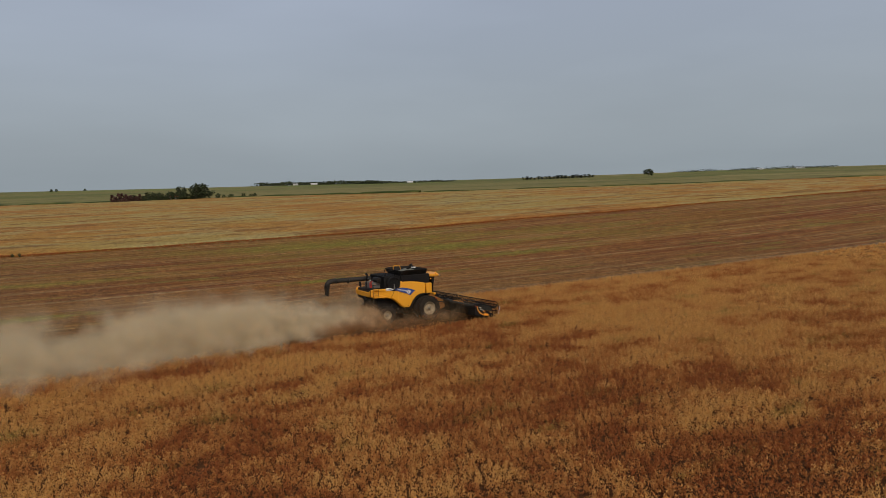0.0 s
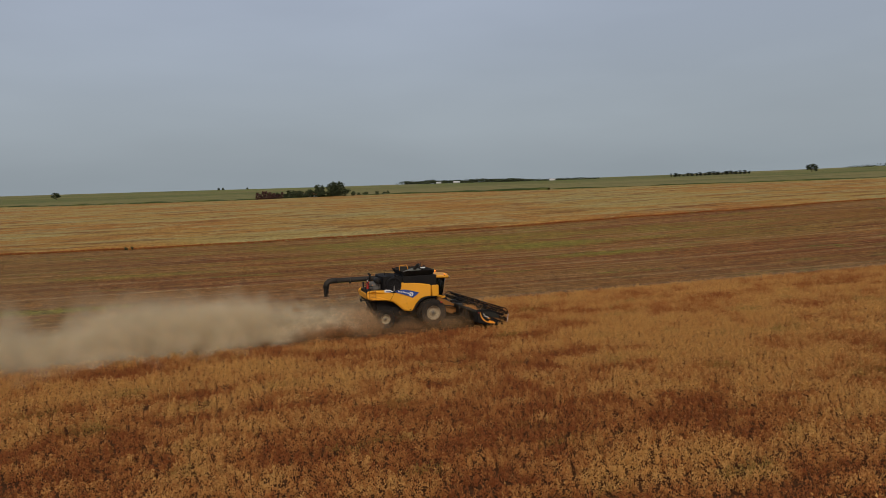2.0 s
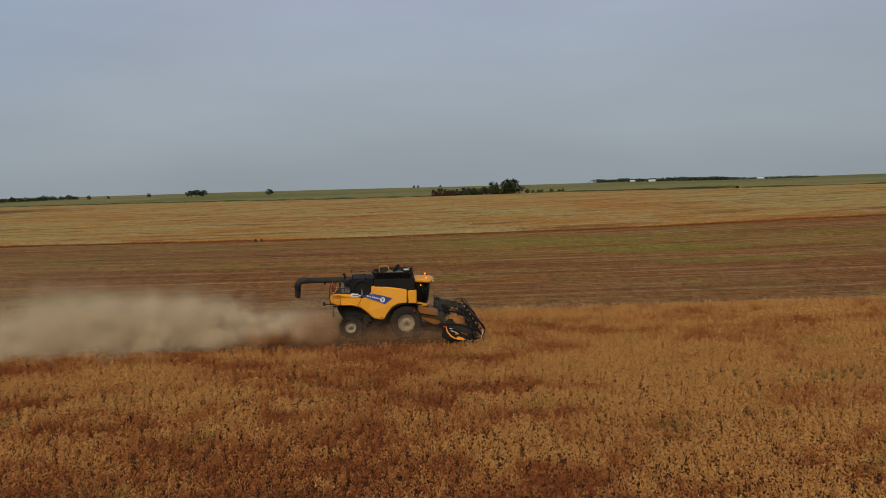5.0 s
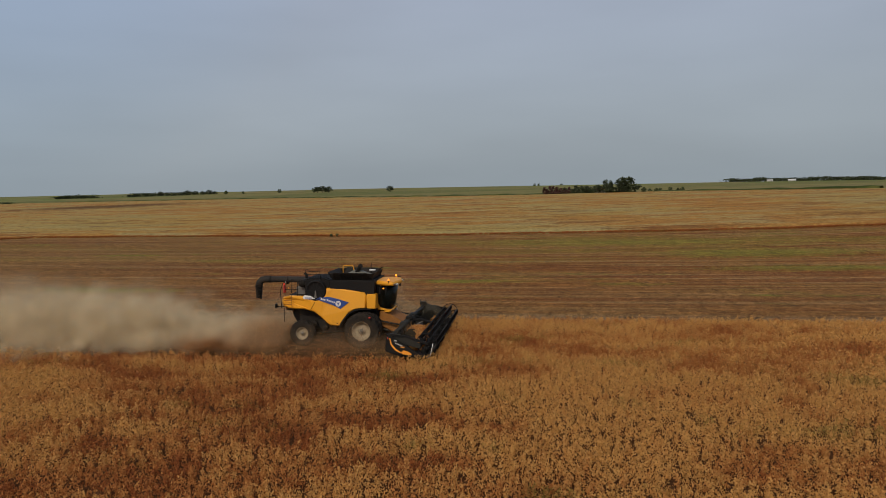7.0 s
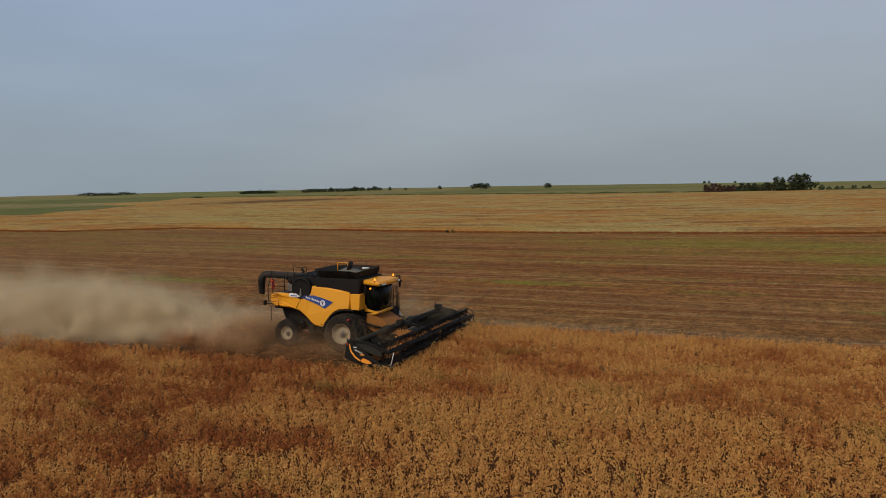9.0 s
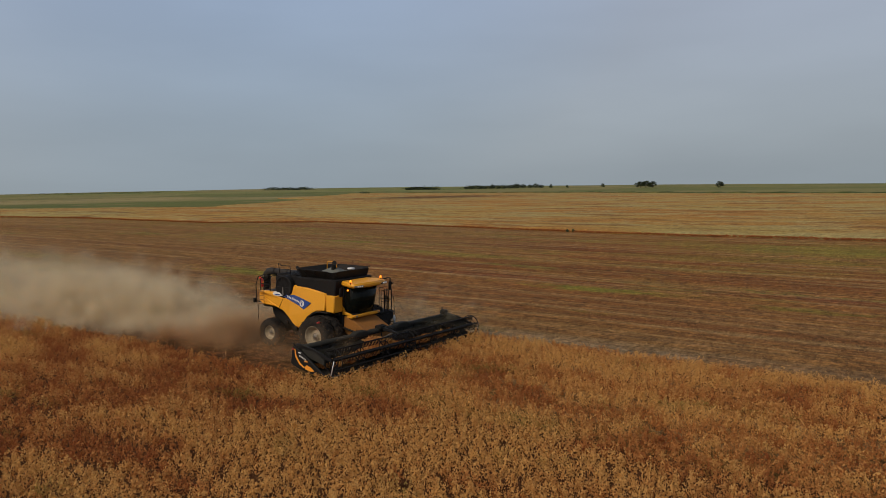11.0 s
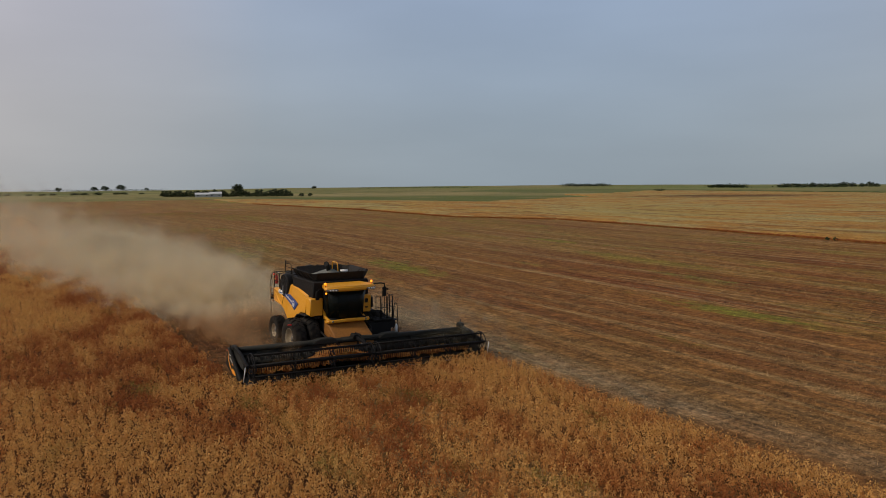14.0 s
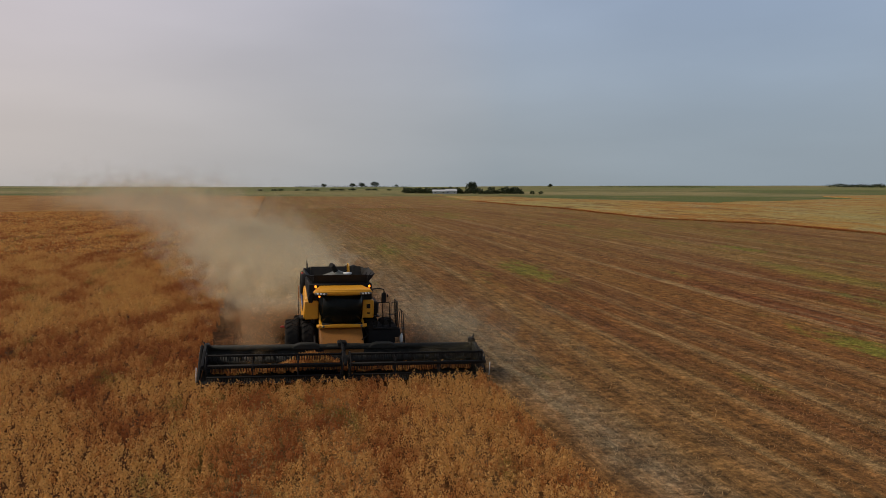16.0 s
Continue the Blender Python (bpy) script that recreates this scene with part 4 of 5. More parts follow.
def at_farm(lateral, back=0.0):
    """A spot of the far farm: metres to the right of its great tree and behind it."""
    return (-0.959 * (930 + back) + 0.284 * lateral, 0.284 * (930 + back) + 0.959 * lateral)


group_of(bushy[0], [at_farm(0), at_farm(4, 6)], "trees of the far farm", (1.30, 1.42), wide=1.0)
group_of(bushy[1], [at_farm(q, b) for q, b in ((14, 4), (22, 0), (28, 6), (35, 2), (42, 7), (48, 1), (55, 5), (60, 2), (66, 0))], "trees of the far farm", (0.55, 1.08), wide=1.3)
group_of(bushy[0], [at_farm(q, b) for q, b in ((-27, 8), (-18, 12))], "trees of the far farm", (0.72, 0.9))
group_of(shrub, [at_farm(q, 22 + 5 * math.sin(q)) for q in range(-90, -10, 5)], "trees of the far farm", (1.5, 2.1), wide=1.3)
group_of(shrub, [at_farm(q, -6 + 5 * math.sin(q * 3)) for q in (-12, -8, -4, 6, 12, 17, 25, 31, 38, 46, 52, 58, 70, 83, 95)], "trees of the far farm", (0.7, 1.2), wide=1.3)
group_of(shrub, [(-1467 + 0.2 * i * i, -20 + 24 * i + 6 * math.sin(i * 2.3)) for i in range(12)], "far hedge shrubs", (0.7, 1.2), wide=3.4)


def woodland(name, a, b, n, height, depth, seed, label):
    """A far wood: one uneven belt of leaf clumps."""
    r = np.random.RandomState(seed)
    t = r.uniform(0, 1, n)
    x = a[0] + (b[0] - a[0]) * t + r.normal(0, depth, n)
    y = a[1] + (b[1] - a[1]) * t + r.normal(0, depth, n)
    env = 0.25 + 0.65 * vnoise(t * 9, t * 0, seed) + 0.5 * vnoise(t * 31, t * 0, seed + 1)
    z = land(x, y) + height * env * r.uniform(0, 1, n) ** 0.8
    q = crown_faces(r, [(0, 0, 0, 0.01)], n, height * 0.2)
    return tagged(soup(name, q + np.stack([x, y, z], 1)[:, None, :], M_LEAF, 4), label, "woodland", kind="stuff")


woodland("hedge", (-1000, 1668), (-870, 1739), 900, 9, 6, 13, "uneven dark hedge between far fields")
woodland("hedge", (-1105, 1539), (-1038, 1584), 700, 9, 7, 14, "uneven dark hedge between far fields")
woodland("hedge", (-790, 958), (-778, 966), 160, 4, 2, 17, "small dark thicket in the grain")
woodland("far_wood", (801, 2830), (1298, 2668), 4420, 15, 12, 3, "dark belt of far trees on the skyline")
woodland("far_wood", (1298, 2668), (1540, 2508), 1700, 10, 10, 4, "dark belt of far trees on the skyline")
woodland("far_wood", (-2478, 2311), (-2330, 2460), 1190, 13, 12, 5, "small dark wood on a far rise")
woodland("far_wood", (2676, 2008), (2909, 1660), 850, 12, 12, 6, "thin far belt of trees")
woodland("far_wood", (2540, 2180), (2640, 2050), 442, 10, 12, 7, "thin far belt of trees")
woodland("far_wood", (-3200, 120), (-3120, 620), 714, 9, 14, 8, "low far hedge on the skyline")
woodland("far_wood", (-2700, 1900), (-3000, 1500), 714, 8, 14, 9, "low far hedge on the skyline")

M_SHED_WALL = painted("shed_wall", (0.42, 0.43, 0.42), 0.6, dusty=0.1)
M_SHED_ROOF = painted("shed_roof", (0.60, 0.62, 0.64), 0.45, 0.1, dusty=0.05)
M_HOUSE_ROOF = painted("house_roof", (0.40, 0.12, 0.05), 0.8, dusty=0.1)


def shed(x, y, length, width, wall, ridge, turn, roof_mat, label):
    root = tagged(new("farm_shed"), label, "shed")
    root.matrix_basis = put(root, x, y, 1, 1, turn)
    l2, w2 = length / 2, width / 2
    part("wall", box(-l2, l2, -w2, w2, -0.5, wall, 0), M_SHED_WALL, root)
    bm = prism([(-w2 - 0.4, wall), (0, ridge), (w2 + 0.4, wall), (w2 + 0.4, wall - 0.25), (0, ridge - 0.25), (-w2 - 0.4, wall - 0.25)], 'x', -l2 - 0.4, l2 + 0.4, 0)
    part("roof", bm, roof_mat, root)
    part("door", box(-2.2, 2.2, w2 - 0.05, w2 + 0.06, 0, min(4, wall - 0.4), 0), M_DARK, root)
    for i in (-1, 1):
        part("window", box(i * l2 * 0.6 - 0.8, i * l2 * 0.6 + 0.8, -w2 - 0.06, -w2 + 0.05, 1.4, 2.6, 0), M_DARK, root)
    return root


shed(65.5, 494, 6, 5, 2.6, 4.4, 20, M_HOUSE_ROOF, "farmhouse with an orange roof among trees")
shed(*at_farm(-42, -8), 18, 10, 3.4, 5.6, 75, M_SHED_ROOF, "long pale metal shed beside farm trees")
shed(*at_farm(-26, -5), 15, 10, 4.2, 6.6, 75, M_SHED_ROOF, "taller pale metal shed beside farm trees")
shed(918, 2713, 20, 10, 4, 7, -20, M_SHED_ROOF, "white metal shed before a far wood")
shed(985, 2680, 26, 10, 4, 8, -20, M_SHED_ROOF, "white metal shed before a far wood")
shed(1362, 2560, 24, 10, 4, 8, -30, M_SHED_ROOF, "white metal shed before a far wood")
shed(2744, 1900, 26, 10, 4, 7, -55, M_SHED_ROOF, "pale metal shed on the skyline")
shed(2830, 1770, 34, 10, 4, 7, -55, M_SHED_ROOF, "pale metal shed on the skyline")

# ---------------------------------------------------------------- the combine harvester
combine = tagged(new("combine_harvester"), "yellow combine harvester with black grain tank, cutting dry crop", "combine harvester")
# it stands square on the slope under it
combine.matrix_world = Matrix(((0.9998, -0.0002, 0.0184, 0), (-0.0002, 0.9999, 0.0170, 0), (-0.0184, -0.0170, 0.9997, 0), (0, 0, 0, 1)))

PANEL = [(-4.93, 2.50), (-4.86, 2.28), (-4.4, 2.17), (-3.5, 2.12), (-2.95, 1.98), (-2.55, 1.68), (-2.2, 1.33), (-1.98, 1.2), (-1.5, 1.14), (-1.37, 1.2),
         (-1.12, 1.62), (-0.82, 1.98), (-0.45, 2.15), (0.12, 2.19), (0.12, 3.09), (-0.6, 3.21), (-1.8, 3.37), (-2.3, 3.35), (-2.36, 3.1),
         (-2.52, 2.86), (-2.8, 2.68), (-3.1, 2.66), (-3.4, 2.86), (-4.4, 2.90), (-4.85, 2.84), (-4.93, 2.72)]
for s in (-1, 1):
    out = 1.68 if s < 0 else 1.58
    bm = prism(PANEL, 'y', s * 1.25, s * out, 0.07, seg=3)
    for v in bm.verts:           # the panel leans in towards its top and rounds off at the tail
        v.co.y -= s * (max(0, v.co.z - 2.75) * 0.24 + max(0, -4.2 - v.co.x) ** 2 * 0.5) * (abs(v.co.y) - 1.25) / (out - 1.25)
    side = part("side_panel", bm, M_YELLOW, combine)
    # seam and handle on the panel
    pipe("panel_seam", [(-2.85, s * (out + 0.002), 2.62), (-3.0, s * (out + 0.002), 2.35), (-3.15, s * (out + 0.002), 2.10)], 0.012, M_BLACK, side, 6)
    part("latch", box(-1.62, -1.54, s * (out - 0.01), s * (out + 0.015), 1.28, 1.33, 0.006), M_BLACK, side)
    y0, y1 = (s * 1.03, s * 1.69) if s < 0 else (0.98, 1.54)
    bm = box(0.16, 0.72, min(y0, y1), max(y0, y1), 2.17, 3.03, 0.045)
    front = part("front_panel", bm, M_YELLOW, combine)
    if s > 0:
        part("vent_opening", box(0.70, 0.735, 1.17, 1.38, 2.62, 2.86, 0.02), M_BLACK, front)
        part("vent_opening", box(0.70, 0.735, 1.19, 1.38, 2.36, 2.46, 0.02), M_BLACK, front)
    # black mudguard over the front wheels
    arc = [(-1.52, 1.05), (-1.28, 1.5), (-0.98, 1.88), (-0.6, 2.12), (-0.2, 2.2), (0.45, 2.2)]
    part("mudguard", prism(arc + [(p[0] + 0.08 * (p[0] < -0.5), p[1] - 0.07) for p in reversed(arc)], 'y', s * 1.15, s * 1.86, 0.02), M_BLACK, combine)

# blue stripe with a pale emblem and bars on the right side
DECAL = [(-2.82, 2.72), (-2.6, 2.83), (-2.04, 2.86), (-1.5, 2.74), (-0.88, 2.55), (-1.38, 2.17), (-1.75, 2.36), (-2.2, 2.52)]
right_side = [o for o in combine.children if o.name == "side_panel"][0]
stripe = part("stripe", prism(DECAL, 'y', -1.66, -1.686, 0), M_BLUE, right_side, "blue painted stripe")
for v in stripe.data.vertices:
    v.co.y += max(0, v.co.z - 2.75) * 0.22
part("emblem", lathe([(0.0, -0.004), (0.15, -0.003), (0.165, 0.0)], (-1.5, -1.687, 2.47), 20), M_WHITE, stripe, "pale round emblem")
for a in (-35, 0, 35):
    bm = box(-0.012, 0.012, -0.004, 0.004, -0.11, 0.11, 0)
    bmesh.ops.transform(bm, matrix=pose(-1.5 + 0.05 * math.sin(radians(a)), -1.693, 2.48, 0, a, 0), verts=bm.verts)
    part("emblem_rib", bm, M_BLUE, stripe)
for i in range(8):
    xx = -2.52 + i * 0.1 + (0.06 if i > 2 else 0)
    part("lettering_bar", box(xx, xx + 0.065, -1.696, -1.680, 2.70 - i * 0.028, 2.79 - i * 0.028 + (0.03 if i in (0, 3) else 0), 0), M_WHITE, stripe)
plate = part("name_plate", prism([(-3.62, 2.80), (-3.55, 2.93), (-3.2, 2.94), (-2.85, 2.78), (-3.0, 2.70), (-3.5, 2.70)], 'y', -1.58, -1.70, 0.03), M_WHITE, right_side, "white rounded plate")
part("lettering_bar", box(-3.45, -3.05, -1.706, -1.699, 2.77, 2.82, 0), M_BLUE, plate)

# grain tank body and engine bay
tank = part("grain_tank", box(-2.05, 0.62, -1.50, 1.45, 2.85, 3.81, 0.05), M_BLACK, combine, "black plastic grain tank side")
for s in (-1, 1):
    part("tank_rib", box(-1.9, 0.5, s * 1.475 - 0.03, s * 1.475 + 0.03, 3.40, 3.46, 0.015), M_BLACK, tank)
part("engine_bay", box(-3.55, -2.05, -1.38, 1.38, 2.3, 3.80, 0.05), M_BLACK, combine)
part("engine_deck", box(-4.75, -3.5, -1.35, 1.35, 2.0, 2.86, 0.05), M_DARK, combine)
deck_top = part("deck_plate", box(-3.6, -2.3, -1.3, 1.3, 3.804, 3.85, 0.01), M_DARK, combine)
for i in range(7):
    part("deck_slat", box(-3.5 + i * 0.16, -3.42 + i * 0.16, -1.2, 1.2, 3.854, 3.88, 0.005), M_DARK, deck_top)
bm = box(-5.0, -4.3, -1.42, 1.42, 2.12, 2.80, 0.16)
for v in bm.verts:           # rounded tail, drawn in towards its lower edge
    v.co.x += 0.12 * (v.co.y / 1.42) ** 2 * (v.co.x < -4.6) + 0.10 * max(0, 2.45 - v.co.z)
part("rear_hood", bm, M_YELLOW, combine, "rounded yellow tail cover")
part("engine_block", box(-4.3, -3.6, -0.75, 0.85, 2.8, 3.35, 0.08), M_GREY, combine)
pipe("exhaust_pipe", [(-4.1, 0.75, 3.3), (-4.1, 0.75, 3.85), (-4.22, 0.75, 4.0)], 0.09, M_DARK, combine, 12)
part("air_cleaner", lathe([(0, -0.45), (0.2, -0.44), (0.22, -0.4), (0.22, 0.4), (0.2, 0.44), (0, 0.45)], (-3.85, -0.6, 3.55), 20), M_DARK, combine)
# round dust screen on the right
drum = part("rotary_screen", lathe([(0.59, 0.22), (0.60, 0.0), (0.58, -0.07), (0.52, -0.10), (0.50, -0.06), (0.28, -0.09), (0.0, -0.10)], (-2.82, -1.60, 3.22), 40), M_BLACK, combine, "round black dust screen")
part("screen_wand", prism([(-2.90, 2.80), (-2.75, 2.80), (-2.80, 3.22), (-2.85, 3.22)], 'y', -1.74, -1.69, 0.01), M_GREY, drum)
for i in range(10):
    a = 2 * math.pi * i / 10
    pipe("screen_spoke", [(-2.82 + 0.1 * math.cos(a), -1.70, 3.22 + 0.1 * math.sin(a)), (-2.82 + 0.5 * math.cos(a), -1.67, 3.22 + 0.5 * math.sin(a))], 0.012, M_DARK, drum, 5)

# flared hopper walls
BASE = (-1.88, 0.38, 1.26, 3.80)
RIM_X = (-2.20, -1.78, 0.20, 0.54)      # rear edge, ends of the side edges, front edge
RIM_Y, RIM_YC, RIM_Z = 1.62, 1.24, 4.24


def flap(name, corners):
    bm = bmesh.new()
    f = bm.faces.new([bm.verts.new(p) for p in corners])
    bm.normal_update()
    got = bmesh.ops.extrude_face_region(bm, geom=[f])
    bmesh.ops.translate(bm, vec=f.normal * 0.03, verts=[e for e in got["geom"] if isinstance(e, bmesh.types.BMVert)])
    bmesh.ops.recalc_face_normals(bm, faces=bm.faces)
    return part(name, bevelled(bm, 0.008, 1), M_DARK, combine)


bx0, bx1, by, bz = BASE
front_flap = flap("hopper_wall", [(bx1, -by, bz), (bx1, by, bz), (RIM_X[3], RIM_YC, RIM_Z - 0.04), (RIM_X[3], -RIM_YC, RIM_Z - 0.04)])
rear_flap = flap("hopper_wall", [(bx0, by, bz), (bx0, -by, bz), (RIM_X[0], -RIM_YC, RIM_Z), (RIM_X[0], RIM_YC, RIM_Z)])
for s in (-1, 1):
    q = [(bx0, s * by, bz), (bx1, s * by, bz), (RIM_X[2], s * RIM_Y, RIM_Z - 0.02), (RIM_X[1], s * RIM_Y, RIM_Z)]
    wall = flap("hopper_wall", q if s < 0 else q[::-1])
    for xx in (-1.4, -0.75, -0.1):
        pipe("stiffener", [(xx, s * (by + 0.02), bz), (xx, s * (RIM_Y + 0.0), RIM_Z - 0.03)], 0.02, M_DARK, wall, 6)
    # folded canvas corners, a little lower than the walls
    for b_, e1, e2 in (((bx1, s * by, bz), (RIM_X[2], s * RIM_Y, RIM_Z - 0.02), (RIM_X[3], s * RIM_YC, RIM_Z - 0.04)),
                       ((bx0, s * by, bz), (RIM_X[0], s * RIM_YC, RIM_Z), (RIM_X[1], s * RIM_Y, RIM_Z))):
        mid = tuple((p + q_) / 2 * 0.9 + r_ * 0.1 for p, q_, r_ in zip(e1, e2, b_))
        flap("corner_gusset", [b_, e1, mid] if s < 0 else [mid, e1, b_])
        flap("corner_gusset", [b_, mid, e2] if s < 0 else [e2, mid, b_])
part("hopper_floor", box(bx0, bx1, -by, by, 3.815, 3.86, 0), M_HOPPER, combine)
cover = bmesh.new()
apex = [cover.verts.new((-0.95, 0, 4.25)), cover.verts.new((-0.45, 0, 4.25))]
foot = [cover.verts.new(p) for p in ((-1.7, -0.75, 3.87), (0.2, -0.75, 3.87), (0.2, 0.75, 3.87), (-1.7, 0.75, 3.87))]
for f in ((foot[0], foot[1], apex[1], apex[0]), (foot[2], foot[3], apex[0], apex[1]), (foot[1], foot[2], apex[1]), (foot[3], foot[0], apex[0]), tuple(foot[::-1])):
    cover.faces.new(f)
part("auger_cover", bevelled(cover, 0.02, 1), M_HOPPER, combine, "grey sheet cover inside the hopper")
fill = pipe("filling_auger", [(-0.85, 0.0, 4.0), (-0.6, -0.2, 4.35), (-0.5, -0.30, 4.50), (-0.42, -0.38, 4.54)], 0.12, M_DARK, combine, 14)
pipe("ladder_hoop", [(-1.75, 0.55, 3.9), (-1.75, 0.55, 4.40), (-1.70, 0.55, 4.46), (-1.2, 0.55, 4.48), (-1.13, 0.55, 4.40), (-1.0, 0.55, 3.9)], 0.028, M_YELLOW, combine, 8, "yellow hoop in the hopper")
part("vent_cap", lathe([(0.0, 0.05), (0.16, 0.04), (0.2, 0.0), (0.2, -0.05), (0, -0.05)], (0, 0, 0), 18), M_WHITE, combine).matrix_local = pose(0.1, 0.35, 4.20, -90, 0, 0)
pipe("aerial", [(0.0, 0.62, 3.9), (0.0, 0.62, 4.62)], 0.018, M_DARK, combine, 6)
for yy_ in (1.0, 1.2, 1.4):
    pipe("hopper_step", [(0.0, yy_ - 0.1, 3.9), (0.52, yy_, 4.30)], 0.022, M_DARK, combine, 6)
# handrail behind the hopper
for yy_ in (-1.35,):
    pipe("handrail", [(-3.4, yy_, 3.84), (-3.5, yy_, 4.42), (-3.4, yy_, 4.44), (-3.3, yy_, 4.30), (-2.65, yy_, 4.32), (-2.6, yy_, 3.84)], 0.02, M_DARK, combine, 6)
pipe("handrail", [(-3.4, -1.35, 4.12), (-2.62, -1.35, 4.12)], 0.015, M_DARK, combine, 6)

# unloading auger, folded back
pipe("unloading_tube", [(-1.9, 1.35, 3.46), (-3.2, 1.38, 3.49), (-7.0, 1.44, 3.51)], 0.19, M_TUBE, combine, 18, "long dark unloading auger tube")
elbow = part("elbow", tube([(-6.6, 1.43, 3.505), (-6.95, 1.44, 3.51), (-7.2, 1.44, 3.47), (-7.38, 1.44, 3.3), (-7.42, 1.44, 3.05)], 0.215, 16), M_TUBE, combine)
bm = bmesh.new()
for i in range(9):           # ribbed rubber sleeve, slightly tapered
    zz = 3.18 - 0.095 * i
    tube([(-7.42, 1.44, zz), (-7.42 - 0.004 * i, 1.44, zz - 0.055)], 0.235 - 0.005 * i, 14, bm)
    tube([(-7.42 - 0.004 * i, 1.44, zz - 0.055), (-7.42 - 0.004 * i, 1.44, zz - 0.096)], 0.205 - 0.005 * i, 14, bm)
part("rubber_spout", bm, M_RUBBER, combine, "black ribbed rubber spout")
pipe("tube_collar", [(-5.6, 1.42, 3.455), (-5.5, 1.42, 3.455)], 0.25, M_TUBE, combine, 18)
part("tube_rest", box(-4.55, -4.45, 1.2, 1.5, 2.8, 3.28, 0.02), M_DARK, combine)

# rear deck rails, ladder, extinguisher and lamps
for xx in (-4.72, -3.95):
    pipe("deck_rail", [(xx, -1.5, 2.88), (xx, -1.5, 3.66), (xx + 0.08, -1.42, 3.72), (xx + 0.08, -0.4, 3.72), (xx, -0.35, 2.88)], 0.022, M_DARK, combine, 6)
for zz in (3.25, 3.70):
    pipe("deck_rail", [(-4.72, -1.5, zz), (-3.95, -1.5, zz)], 0.02, M_DARK, combine, 6)
pipe("deck_rail", [(-4.9, -1.62, 2.2), (-4.95, -1.62, 3.2), (-4.8, -1.6, 3.62), (-4.72, -1.5, 3.66)], 0.022, M_DARK, combine, 6)
for xx in (-4.72, -4.25):
    pipe("ladder_stile", [(xx, -1.71, 2.14), (xx, -1.71, 2.95)], 0.018, M_YELLOW_DULL, combine, 6)
pipe("ladder_hanger", [(-4.72, -1.70, 1.35), (-4.72, -1.70, 2.13)], 0.02, M_DARK, combine, 6)
for zz in (2.2, 2.42, 2.64, 2.86):
    pipe("ladder_rung", [(-4.72, -1.71, zz), (-4.25, -1.71, zz)], 0.018, M_YELLOW_DULL, combine, 6)
ext = part("fire_extinguisher", lathe([(0, -0.24), (0.085, -0.23), (0.09, -0.2), (0.09, 0.14), (0.05, 0.22), (0.03, 0.26), (0, 0.26)], (0, 0, 0), 14), M_RED, combine, "red fire extinguisher")
ext.matrix_local = pose(-4.78, -1.35, 3.28, 90, 0, 0)
part("valve", box(-0.04, 0.04, 0.24, 0.31, -0.03, 0.03, 0.01), M_BLACK, ext)
part("rear_lamp", box(-4.80, -4.70, -1.56, -1.46, 3.52, 3.62, 0.02), M_REDLAMP, combine, "lit red rear lamp")
part("rear_lamp", box(-4.52, -4.44, -1.58, -1.50, 3.31, 3.38, 0.02), M_ORANGE, combine, "small amber lamp")
part("rear_lamp", box(-4.80, -4.72, -1.30, -1.22, 3.62, 3.70, 0.02), M_WHITE, combine)
pipe("lamp_arm", [(-4.8, -1.2, 2.2), (-5.1, -1.3, 2.22), (-5.3, -1.35, 2.24)], 0.03, M_DARK, combine, 8)
part("tail_light", box(-5.38, -5.26, -1.48, -1.24, 2.14, 2.40, 0.03), M_DARK, combine)

# under the body
part("chassis", box(-4.1, 0.7, -1.02, 1.02, 0.85, 2.25, 0.06), M_DARK, combine)
part("straw_hood", prism([(-4.62, 2.3), (-4.45, 1.6), (-4.2, 1.2), (-3.9, 1.05), (-3.8, 2.3)], 'y', -0.9, 0.9, 0.05), M_DARK, combine)
part("sieve_box", prism([(-3.0, 1.5), (-1.0, 1.6), (-0.9, 0.75), (-2.6, 0.62)], 'y', -1.2, 1.2, 0.05), M_DARK, combine)
for xx, zz in ((-2.35, 1.02), (-1.75, 0.98), (-3.0, 1.25)):
    part("pulley", lathe([(0.0, -0.05), (0.11, -0.05), (0.13, -0.02), (0.16, 0.04), (0, 0.05)], (xx, -1.3, zz), 18), M_DARK, combine)
pipe("front_axle", [(0, -1.5, 1.0), (0, 1.5, 1.0)], 0.24, M_DARK, combine, 14)
pipe("rear_axle", [(-3.61, -1.55, 0.78), (-3.61, 1.55, 0.78)], 0.15, M_DARK, combine, 12)
part("final_drive", box(-0.3, 0.3, -1.25, -0.9, 0.72, 1.7, 0.06), M_DARK, combine)
part("final_drive", box(-0.3, 0.3, 0.9, 1.25, 0.72, 1.7, 0.06), M_DARK, combine)


